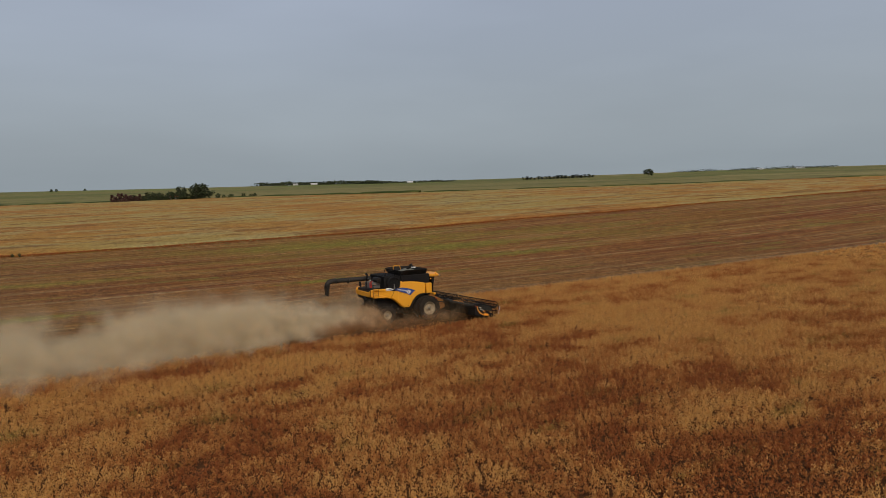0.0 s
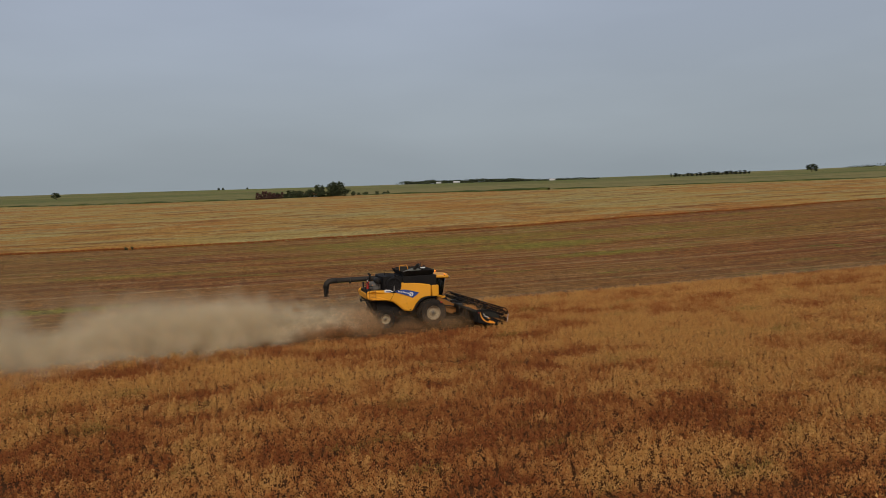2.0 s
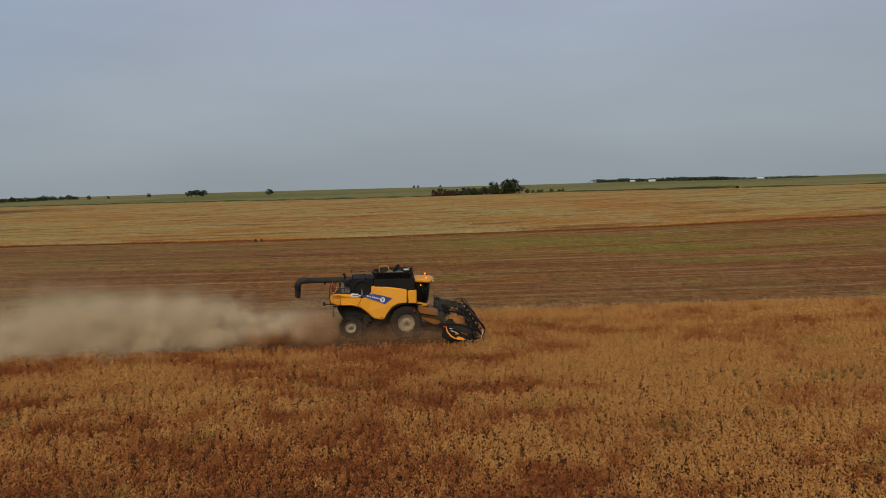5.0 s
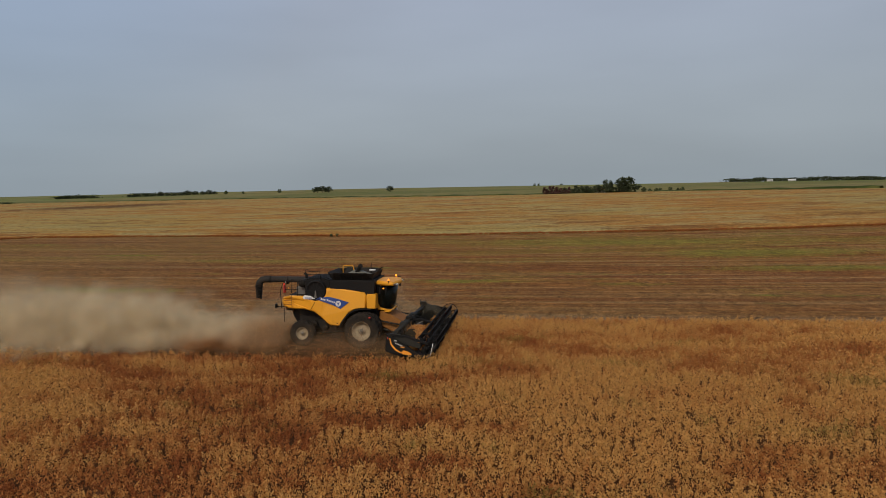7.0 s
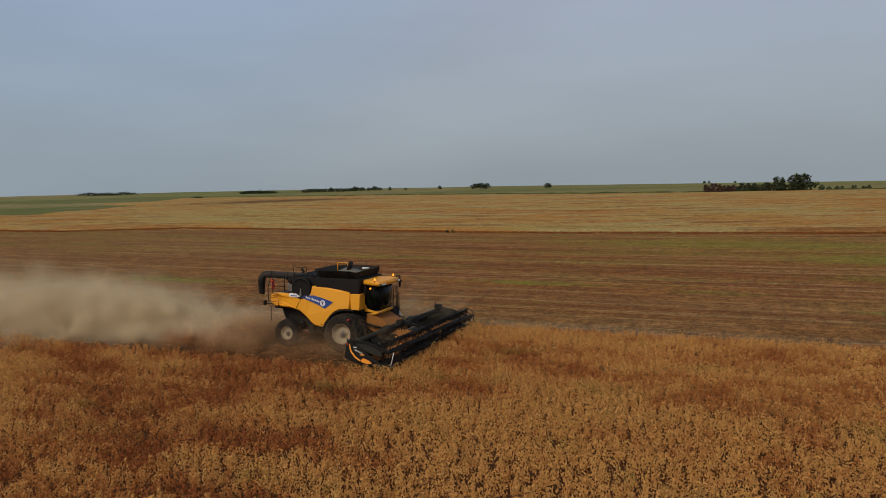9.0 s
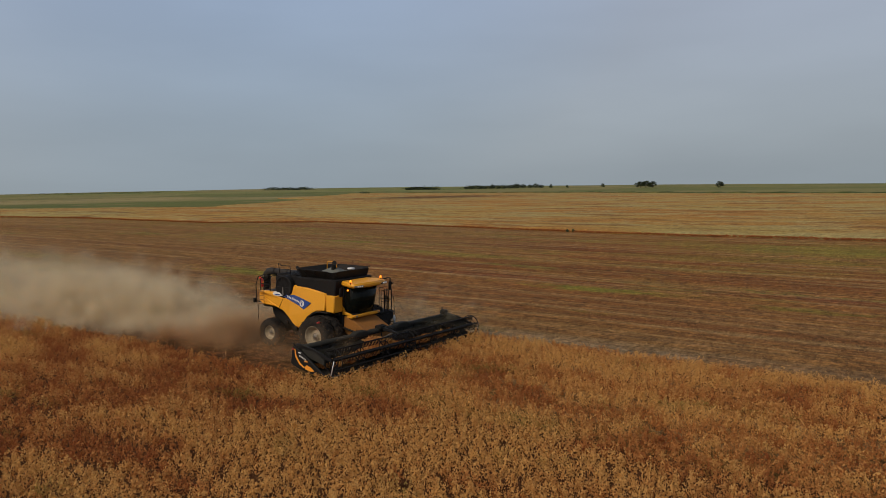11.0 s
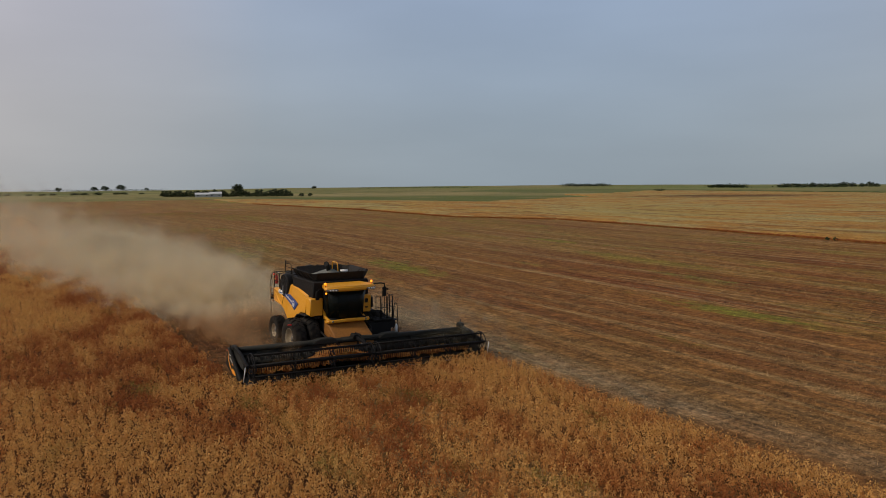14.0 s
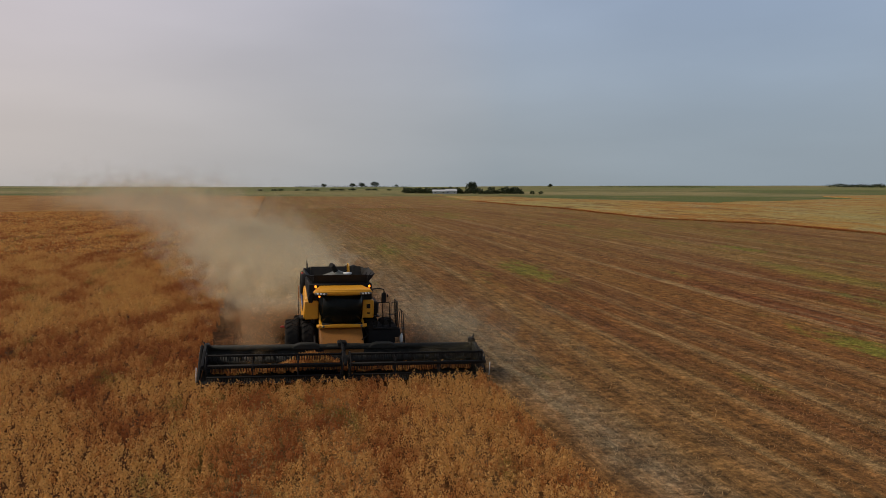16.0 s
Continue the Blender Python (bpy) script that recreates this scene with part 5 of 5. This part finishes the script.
def wheel(name, centre, R, W, rim, lugs, s, dish):
    """A lugged tyre with its dished rim; s is the side it faces."""
    prof = [(rim * 0.98, -W * 0.42), (rim * 1.12, -W * 0.5), (R * 0.84, -W * 0.53), (R * 0.93, -W * 0.47), (R * 0.955, -W * 0.3), (R * 0.96, 0),
            (R * 0.955, W * 0.3), (R * 0.93, W * 0.47), (R * 0.84, W * 0.53), (rim * 1.12, W * 0.5), (rim * 0.98, W * 0.42)]
    bm = lathe(prof, centre, 48)
    for side in (-1, 1):
        for i in range(lugs):
            a0 = 2 * math.pi * (i + (0.5 if side > 0 else 0)) / lugs
            da = 2 * math.pi / lugs
            pts = []
            for (yy_, shift, rr) in ((0.02, 0.55, 1.0), (0.30, 0.25, 0.995), (0.50, 0.0, 0.955), (0.53, -0.03, 0.87)):
                for half in (-0.17, 0.17):
                    for rad in (rr * R, rr * R - 0.055):
                        a = a0 + da * (shift + half)
                        pts.append((centre[0] + rad * math.cos(a), centre[1] + side * yy_ * W, centre[2] + rad * math.sin(a)))
            vs = [bm.verts.new(p) for p in pts]
            for q in range(3):
                o, n2 = q * 4, q * 4 + 4
                for f in ((o, o + 2, n2 + 2, n2), (o, n2, n2 + 1, o + 1), (o + 2, o + 3, n2 + 3, n2 + 2)):
                    bm.faces.new([vs[j] for j in f])
            bm.faces.new([vs[j] for j in (0, 1, 3, 2)])
            bm.faces.new([vs[j] for j in (12, 14, 15, 13)])
    tyre = part(name, bm, M_RUBBER, combine, "dusty black lugged tyre")
    f = s * W
    prof = [(rim, -f * 0.42), (rim, f * 0.42), (rim * 0.97, f * 0.44), (rim * 0.93, f * 0.36), (rim * 0.88, f * (0.32 - dish * 0.3)), (rim * 0.62, f * (0.30 - dish)),
            (rim * 0.40, f * (0.34 - dish)), (rim * 0.36, f * (0.42 - dish)), (rim * 0.2, f * (0.5 - dish)), (0.0, f * (0.5 - dish))]
    r = part("rim", lathe(prof, centre, 36), M_RIM, tyre, "cream painted steel rim")
    hub = part("hub", lathe([(0.0, f * (0.62 - dish)), (rim * 0.16, f * (0.60 - dish)), (rim * 0.2, f * (0.5 - dish)), (rim * 0.22, f * (0.4 - dish))], centre, 16), M_GREY, tyre)
    for i in range(10):
        a = 2 * math.pi * i / 10
        c_ = (centre[0] + rim * 0.3 * math.cos(a), centre[1], centre[2] + rim * 0.3 * math.sin(a))
        y0_, y1_ = centre[1] + f * (0.4 - dish), centre[1] + f * (0.52 - dish)
        pipe("wheel_bolt", [(c_[0], y0_, c_[2]), (c_[0], y1_, c_[2])], 0.022, M_GREY, tyre, 6)
    return tyre


for s in (-1, 1):
    wheel("outer_wheel", (0, s * 2.22, 1.03), 1.03, 0.56, 0.55, 21, s, 0.35)
    wheel("inner_wheel", (0, s * 1.50, 1.03), 1.03, 0.56, 0.55, 21, s, 0.35)
    wheel("rear_wheel", (-3.61, s * 1.72, 0.76), 0.76, 0.50, 0.37, 18, s, 0.25)

# cab
part("cab_floor", box(0.6, 1.45, -0.92, 0.92, 1.98, 2.10, 0.03), M_BLACK, combine)
part("cab_back", box(0.60, 0.68, -0.95, 0.95, 2.1, 3.48, 0.02), M_BLACK, combine)
plan = [(1.12, -0.95), (1.36, -0.84), (1.53, -0.6), (1.61, -0.3), (1.63, 0), (1.61, 0.3), (1.53, 0.6), (1.36, 0.84), (1.12, 0.95)]


def pane(name, lower, upper, thick, mat, parent):
    """A bent pane between two lines of points."""
    bm = bmesh.new()
    n_ = len(lower)
    rows = [[bm.verts.new(Vector(p) + Vector((dx, 0, 0))) for p in line] for dx in (0, -thick) for line in (lower, upper)]
    for i in range(n_ - 1):
        bm.faces.new((rows[0][i], rows[0][i + 1], rows[1][i + 1], rows[1][i])).smooth = True
        bm.faces.new((rows[2][i + 1], rows[2][i], rows[3][i], rows[3][i + 1])).smooth = True
        bm.faces.new((rows[1][i], rows[1][i + 1], rows[3][i + 1], rows[3][i]))
        bm.faces.new((rows[0][i + 1], rows[0][i], rows[2][i], rows[2][i + 1]))
    bm.faces.new((rows[0][0], rows[1][0], rows[3][0], rows[2][0]))
    bm.faces.new((rows[0][-1], rows[2][-1], rows[3][-1], rows[1][-1]))
    return part(name, bm, mat, parent)


pane("windscreen", [(px - 0.12, py * 0.95, 2.06) for px, py in plan], [(px + 0.10, py, 3.48) for px, py in plan], 0.012, M_GLASS, combine)
for s in (-1, 1):
    part("side_window", prism([(0.70, 2.42), (0.95, 2.12), (1.02, 2.12), (1.20, 3.48), (0.70, 3.48)], 'y', s * 0.93, s * 0.945, 0), M_GLASS, combine)
    pipe("pillar", [(0.98, s * 0.83, 2.06), (1.10, s * 0.90, 2.8), (1.21, s * 0.96, 3.48)], 0.035, M_BLACK, combine, 8)
    pipe("pillar", [(0.68, s * 0.93, 2.1), (0.68, s * 0.95, 3.48)], 0.05, M_BLACK, combine, 8)
    part("sill_panel", prism([(0.66, 2.5), (0.80, 2.18), (1.10, 2.10), (1.35, 2.02), (1.0, 2.0), (0.66, 2.0)], 'y', s * 0.90, s * 1.02, 0.02), M_YELLOW, combine)
part("seat", join(box(0.78, 1.15, -0.28, 0.28, 2.45, 2.6, 0.05), box(0.74, 0.86, -0.26, 0.26, 2.55, 3.2, 0.05)), M_SEAT, combine)
part("console", box(0.95, 1.2, -0.62, -0.42, 2.15, 2.75, 0.04), M_BLACK, combine)
pipe("steering_column", [(1.35, 0, 2.1), (1.22, 0, 2.72)], 0.045, M_BLACK, combine, 8)
ring = [(1.20 + 0.06 * math.sin(a), 0.2 * math.cos(a), 2.76 + 0.19 * math.sin(a)) for a in (2 * math.pi * i / 16 for i in range(16))]
pipe("steering_wheel", ring, 0.016, M_BLACK, combine, 6, closed=True)
roof_plan = [(0.52, -1.02), (0.95, -1.12), (1.35, -1.27), (1.62, -1.34), (1.72, -1.22), (1.80, -0.85), (1.90, -0.4), (1.93, 0), (1.90, 0.4), (1.80, 0.85), (1.72, 1.22), (1.62, 1.34), (1.35, 1.27), (0.95, 1.12), (0.52, 1.02)]
bm = prism(roof_plan, 'z', 3.46, 3.72, 0.07, seg=3)
for v in bm.verts:
    v.co.z += (0.05 - 0.045 * v.co.y ** 2 - 0.10 * max(0, v.co.x - 1.3)) * (v.co.z > 3.6)
roof = part("cab_roof", bm, M_YELLOW, combine, "yellow moulded cab roof")
for s in (-1, 1):
    cl = part("headlight", prism([(1.66, s * 1.30), (1.80, s * 1.20), (1.86, s * 0.72), (1.7, s * 0.74)], 'z', 3.475, 3.585, 0.025), M_HOUSING, roof, "clear headlight cluster")
    for yy_, r_ in ((1.13, 0.046), (1.0, 0.05), (0.86, 0.046)):
        part("headlight_lens", lathe([(0.0, -0.018), (r_ * 0.8, -0.012), (r_, 0.03)], (0, 0, 0), 14), M_WHITE, roof).matrix_local = pose(1.868 - (yy_ - 0.86) * 0.2, s * yy_, 3.53, 0, 0, 90)
    b = pipe("beacon_stem", [(1.38, s * 1.21, 3.62), (1.38, s * 1.21, 3.74)], 0.025, M_BLACK, combine, 8)
    part("beacon", lathe([(0.0, -0.07), (0.035, -0.06), (0.048, -0.02), (0.05, 0.045), (0, 0.045)], (0, 0, 0), 14), M_BEACON, b, "lit amber beacon").matrix_local = pose(1.38, s * 1.21, 3.79, -90, 0, 0)
bar_out = [(1.22, -1.15), (1.40, -1.12), (1.50, -0.85), (1.54, -0.4), (1.55, 0), (1.54, 0.4), (1.50, 0.85), (1.40, 1.12), (1.22, 1.15)]
bm = prism(bar_out + [(px - 0.16, py * 0.97) for px, py in reversed(bar_out)], 'z', 1.90, 2.05, 0.03)
for v in bm.verts:
    v.co.z += 0.05 - 0.05 * abs(v.co.y)
bar = part("light_bar", bm, M_YELLOW, combine)
for s in (-1, 1):
    for yy_, m_ in ((0.86, M_HOUSING), (1.03, M_ORANGE)):
        part("bar_lamp", lathe([(0, -0.03), (0.045, -0.025), (0.06, 0.02), (0, 0.03)], (0, 0, 0), 14), m_, bar).matrix_local = pose(1.50 - (yy_ - 0.86) * 0.45, s * yy_, 1.985, 0, 0, 90)
# mirrors
pipe("mirror_arm", [(1.45, 1.25, 3.66), (1.52, 1.62, 3.70), (1.52, 1.86, 3.66), (1.5, 1.88, 3.5)], 0.03, M_BLACK, combine, 8)
part("mirror", box(1.46, 1.54, 1.76, 1.98, 3.02, 3.50, 0.03), M_BLACK, combine)
part("mirror", box(1.45, 1.55, 2.0, 2.08, 3.3, 3.42, 0.02), M_BLACK, combine)
pipe("mirror_arm", [(0.72, -0.98, 3.45), (0.9, -1.28, 3.48), (0.92, -1.38, 3.4)], 0.025, M_BLACK, combine, 8)
part("mirror", box(0.86, 0.95, -1.50, -1.30, 2.98, 3.42, 0.03), M_BLACK, combine)
part("work_lamp", lathe([(0, -0.03), (0.035, -0.025), (0.045, 0.04), (0, 0.05)], (1.02, -1.02, 3.28), 12), M_BEACON, combine, "lit amber side lamp")
# platform, rails and ladder on the left
plat = part("platform", box(-0.2, 1.15, 1.5, 2.62, 1.72, 1.80, 0.015), M_DARK, combine)
for i in range(6):
    part("platform_slat", box(-0.1 + i * 0.2, 0.0 + i * 0.2, 1.52, 2.6, 1.804, 1.825, 0.004), M_DARK, plat)
for i, yy_ in enumerate((1.62, 1.95, 2.28)):
    pipe("rail_hoop", [(1.1, yy_, 1.8), (1.1, yy_, 2.92), (1.1, yy_ + 0.04, 2.97), (1.1, yy_ + 0.22, 2.97), (1.1, yy_ + 0.26, 2.92), (1.1, yy_ + 0.26, 1.8)], 0.018, M_BLACK, combine, 6)
pipe("rail_bar", [(1.1, 1.62, 2.38), (1.1, 2.58, 2.38)], 0.016, M_BLACK, combine, 6)
for xx in (0.2, 0.7):
    pipe("rail_hoop", [(xx, 2.6, 1.8), (xx, 2.6, 2.92), (xx + 0.05, 2.6, 2.97), (xx + 0.32, 2.6, 2.97), (xx + 0.36, 2.6, 2.92), (xx + 0.36, 2.6, 1.8)], 0.018, M_BLACK, combine, 6)
pipe("rail_bar", [(0.2, 2.6, 2.38), (1.1, 2.6, 2.38)], 0.016, M_BLACK, combine, 6)
for xx in (0.55, 1.0):
    pipe("ladder_rail", [(xx, 2.66, 1.6), (xx, 2.72, 2.5), (xx, 2.80, 2.56), (xx, 2.88, 2.45), (xx, 2.98, 0.75)], 0.02, M_BLACK, combine, 6)
for zz in (0.8, 1.08, 1.36, 1.64):
    part("ladder_step", box(0.55, 1.0, 2.86, 2.98, zz, zz + 0.04, 0.008), M_DARK, combine)
bottle = part("bottle", lathe([(0, -0.2), (0.07, -0.19), (0.075, 0.12), (0.04, 0.18), (0.03, 0.24), (0, 0.24)], (0, 0, 0), 12), M_WHITE, combine, "pale plastic bottle on the ladder")
bottle.matrix_local = pose(1.08, 2.80, 1.25, 90, 0, 0)
part("fuel_tank", box(-0.9, 0.5, 1.3, 1.8, 2.25, 2.9, 0.08), M_BLACK, combine)
part("step_box", box(0.7, 1.1, 2.35, 2.75, 1.3, 1.72, 0.04), M_BLACK, combine)
part("under_platform", box(0.9, 1.12, 1.2, 2.5, 1.0, 1.7, 0.05), M_BLACK, combine)
pipe("marker_arm", [(0.55, -1.3, 1.82), (0.55, -2.55, 1.84)], 0.025, M_DARK, combine, 6)
part("marker_lamp", box(0.5, 0.6, -2.75, -2.55, 1.80, 1.88, 0.02), M_RED, combine)
# feeder house
feeder = part("feeder_house", prism([(0.75, 1.95), (1.05, 1.95), (2.30, 1.28), (2.42, 0.72), (1.9, 0.55), (0.75, 1.15)], 'y', -1.02, 0.90, 0.04), M_YELLOW_DULL, combine, "dusty yellow feeder house with the cab's shade in its colour")
for s in (-1.03, 0.905):
    part("feeder_plate", prism([(1.2, 1.55), (1.6, 1.45), (1.6, 1.05), (1.2, 1.15)], 'y', s - 0.012, s + 0.012, 0.005), M_YELLOW_DULL, feeder)
pipe("lift_ram", [(0.6, -0.85, 0.9), (1.9, -0.85, 0.75)], 0.06, M_GREY, combine, 10)
pipe("lift_ram", [(0.6, 0.75, 0.9), (1.9, 0.75, 0.75)], 0.06, M_GREY, combine, 10)
pipe("drive_shaft", [(0.4, -1.2, 1.5), (2.3, -1.25, 1.15)], 0.05, M_DARK, combine, 10)
pipe("hose", [(1.0, 1.05, 1.8), (1.5, 1.15, 1.55), (2.2, 0.8, 1.5)], 0.03, M_BLACK, combine, 8)
part("belt_guard", box(-0.6, 0.7, -1.34, -1.18, 2.0, 2.18, 0.02), M_BLACK, combine)

# ---------------------------------------------------------------- the header on the front
header = tagged(new("combine_header"), "wide black grain header with pickup reel on the harvester", "header")
header.matrix_world = combine.matrix_world @ pose(0, 0, 0, -1.25, 0, 0)
part("main_tube", tube([(2.32, -5.95, 1.25), (2.32, 5.95, 1.25)], 0.125, 16), M_HEADER, header)
part("back_sheet", prism([(2.25, 1.17), (2.30, 1.19), (2.42, 0.5), (2.9, 0.34), (2.9, 0.30), (2.38, 0.44)], 'y', -5.95, 5.95, 0.01), M_HEADER, header)
for i in range(13):
    yy_ = -5.8 + i * 11.6 / 12
    part("back_rib", prism([(2.20, 1.22), (2.36, 1.17), (2.50, 0.5), (2.36, 0.42)], 'y', yy_ - 0.03, yy_ + 0.03, 0.005), M_HEADER, header)
part("deck", prism([(2.85, 0.36), (4.1, 0.27), (4.1, 0.22), (2.85, 0.30)], 'y', -5.95, 5.95, 0.005), M_HEADER, header)
knife = part("cutter_bar", box(4.08, 4.2, -5.95, 5.95, 0.22, 0.28, 0.01), M_DARK, header)
bm = bmesh.new()
for i in range(156):
    yy_ = -5.9 + i * 0.0761
    vs = [bm.verts.new(p) for p in ((4.2, yy_ - 0.014, 0.265), (4.2, yy_ + 0.014, 0.265), (4.2, yy_, 0.225), (4.33, yy_, 0.24))]
    for f in ((0, 1, 3), (1, 2, 3), (2, 0, 3)):
        bm.faces.new([vs[j] for j in f])
part("knife_guards", bm, M_GREY, knife)
# feed auger with its flights
auger = part("feed_auger", tube([(2.85, -5.85, 0.80), (2.85, 5.85, 0.80)], 0.20, 16), M_HEADER, header)
for s in (-1, 1):
    bm = bmesh.new()
    prev = None
    for i in range(0, 160):
        a = i * 0.42 * s
        yy_ = s * (5.8 - i * 0.031)
        p = [bm.verts.new((2.85 + r_ * math.cos(a), yy_, 0.80 + r_ * math.sin(a))) for r_ in (0.19, 0.33)]
        if prev:
            bm.faces.new((prev[0], p[0], p[1], prev[1]))
        prev = p
    got = bmesh.ops.solidify(bm, geom=bm.faces, thickness=0.012)
    part("auger_flight", bm, M_HEADER, auger)
# reel in two halves
AX, AZ, RR = 4.18, 0.94, 0.50
for half, (ya, yb) in enumerate(((-5.72, -0.30), (-0.02, 5.80))):
    reel = part("reel", tube([(AX, ya, AZ), (AX, yb, AZ)], 0.085, 12), M_BLACK, header, "black pickup reel with tines")
    for i in range(6):
        a = radians(18 + 60 * i)
        cx_, cz_ = AX + RR * math.cos(a), AZ + RR * math.sin(a)
        bm = tube([(cx_, ya, cz_), (cx_, yb, cz_)], 0.034, 8)
        nt = int((yb - ya) / 0.105)
        for j in range(nt):      # bent plastic tines
            yy_ = ya + 0.08 + j * (yb - ya - 0.16) / (nt - 1)
            w_ = 0.016
            levels = ((0.0, 0.0), (0.015, -0.12), (0.06, -0.21))
            vs = [bm.verts.new((cx_ + dx_ + sx_ * w_, yy_ + sy_ * w_, cz_ + dz_)) for dx_, dz_ in levels for sx_, sy_ in ((-1, -0.7), (1, -0.7), (0, 0.8))]
            for lv in (0, 3):
                for q in range(3):
                    bm.faces.new([vs[lv + q], vs[lv + (q + 1) % 3], vs[lv + 3 + (q + 1) % 3], vs[lv + 3 + q]])
            bm.faces.new(vs[6:9])
        part("bat", bm, M_BLACK, reel)
    for j in range(4):
        yy_ = ya + 0.02 + j * (yb - ya - 0.04) / 3
        for i in range(6):
            a, a2 = radians(18 + 60 * i), radians(78 + 60 * i)
            pipe("spoke", [(AX + 0.08 * math.cos(a), yy_, AZ + 0.08 * math.sin(a)), (AX + RR * math.cos(a), yy_, AZ + RR * math.sin(a))], 0.026, M_BLACK, reel, 6)
            pipe("spoke_brace", [(AX + 0.34 * math.cos(a), yy_, AZ + 0.34 * math.sin(a)), (AX + 0.34 * math.cos(a2), yy_, AZ + 0.34 * math.sin(a2))], 0.018, M_BLACK, reel, 6)
        ring_r = RR + 0.03 if j in (0, 3) else 0.30
        pipe("reel_ring", [(AX + ring_r * math.cos(2 * math.pi * q / 24), yy_, AZ + ring_r * math.sin(2 * math.pi * q / 24)) for q in range(24)], 0.024, M_BLACK, reel, 6, closed=True)
for yy_ in (-5.86, -0.16, 5.90):
    arm = part("reel_arm", prism([(2.25, 1.30), (2.35, 1.46), (3.2, 1.36), (4.28, 1.02), (4.28, 0.88), (3.2, 1.24), (2.4, 1.28)], 'y', yy_ - 0.06, yy_ + 0.06, 0.015), M_BLACK, header)
    pipe("reel_ram", [(2.6, yy_, 0.9), (3.3, yy_, 1.28)], 0.035, M_GREY, arm, 8)
pipe("hose", [(2.3, -0.2, 1.4), (2.6, -0.25, 1.62), (3.0, -0.2, 1.5), (3.5, -0.16, 1.36)], 0.025, M_BLACK, header, 8)
part("valve_block", box(2.2, 2.6, -0.35, 0.05, 1.32, 1.52, 0.03), M_DARK, header)
# end panels
END = [(2.16, 1.36), (2.08, 0.60), (2.45, 0.46), (3.1, 0.36), (3.7, 0.28), (4.15, 0.24), (4.1, 0.36), (3.78, 0.52), (3.4, 0.76), (2.95, 1.04), (2.55, 1.28), (2.32, 1.38)]
for s in (-1, 1):
    end = part("end_panel", prism(END, 'y', s * 5.96, s * 6.10, 0.035, seg=2), M_BLACK, header, "black end panel with orange stripe")
    o = s * 6.10
    part("stripe", prism([(2.32, 1.28), (2.37, 1.28), (2.45, 0.98), (2.66, 0.72), (2.92, 0.56), (2.88, 0.50), (2.60, 0.66), (2.38, 0.94)], 'y', o - s * 0.005, o + s * 0.006, 0), M_ORANGE, end, "orange curved stripe")
    part("stripe", prism([(2.92, 0.56), (3.06, 0.66), (3.32, 0.58), (3.5, 0.45), (3.3, 0.41), (2.98, 0.46)], 'y', o - s * 0.005, o + s * 0.009, 0), M_ORANGE, end, "orange curved stripe")
    for i in range(5):
        part("lettering_bar", box(2.62 + 0.08 * i, 2.67 + 0.08 * i, min(o - s * 0.004, o + s * 0.006), max(o - s * 0.004, o + s * 0.006), 0.98 - i * 0.03, 1.04 - i * 0.03, 0), M_WHITE, end)
    part("lettering_bar", box(2.55, 2.72, min(o - s * 0.004, o + s * 0.006), max(o - s * 0.004, o + s * 0.006), 1.12, 1.16, 0), M_WHITE, end)
    part("lettering_bar", box(2.9, 3.1, min(o - s * 0.004, o + s * 0.006), max(o - s * 0.004, o + s * 0.006), 0.78, 0.84, 0), M_ORANGE, end)
    pipe("divider_rod", [(4.42, s * 6.08, 0.40), (4.56, s * 6.05, 1.02)], 0.020, M_WHITE, end, 8, "pale divider rod")
    part("shield", prism([(2.55, 1.5), (3.2, 1.3), (3.9, 0.95), (3.9, 0.7), (3.1, 0.9), (2.55, 1.1)], 'y', s * 5.80, s * 5.92, 0.02), M_HEADER, header)
    part("red_reflector", box(2.2, 2.27, min(s * 6.09, s * 6.12), max(s * 6.09, s * 6.12), 1.22, 1.32, 0.01), M_RED, end)
    pipe("gauge_arm", [(2.2, s * 5.9, 1.3), (2.15, s * 5.98, 1.5 if s < 0 else 1.74)], 0.03, M_DARK, header, 8)
    part("drive_cover", box(2.15, 2.6, min(s * 5.7, s * 5.95), max(s * 5.7, s * 5.95), 1.30, 1.46 if s < 0 else 1.62, 0.05), M_DARK, header)
# curved guards beside the feeder
for ya, yb in ((-2.35, -1.05), (1.0, 2.3)):
    part("guard", prism([(ya, 1.16), (ya + 0.12, 1.34), (ya + 0.4, 1.43), (yb - 0.3, 1.43), (yb - 0.1, 1.36), (yb, 1.16)], 'x', 2.12, 2.5, 0.04), M_HEADER, header)
part("gearbox", box(2.1, 2.5, -0.85, 0.75, 1.16, 1.36, 0.06), M_HEADER, header)

# cut plants gathering on the header
m_ = 1500
hx, hy = rs.uniform(2.75, 3.65, m_), np.where(rs.uniform(size=m_) < 0.75, rs.normal(-1.5, 0.75, m_), rs.uniform(-5.5, 5.5, m_))
tri, a = plant_soup(hx, hy, 2, 7, 0.12, 0.28, 0.22, np.clip(patches(hx, hy) * 0.4 + 0.25, 0, 1))
lift = 0.42 + 0.50 * np.exp(-((hy + 1.4) / 1.1) ** 2) * rs.uniform(0.3, 1, m_) - 0.015 * hy
tri = tri + np.repeat(np.stack([np.zeros(m_), np.zeros(m_), lift], 1), 14, axis=0)[:, None, :]
tagged(soup("cut_crop", tri, M_CROP, attr=a), "cut dry plants lying on the header", "crop", kind="stuff")
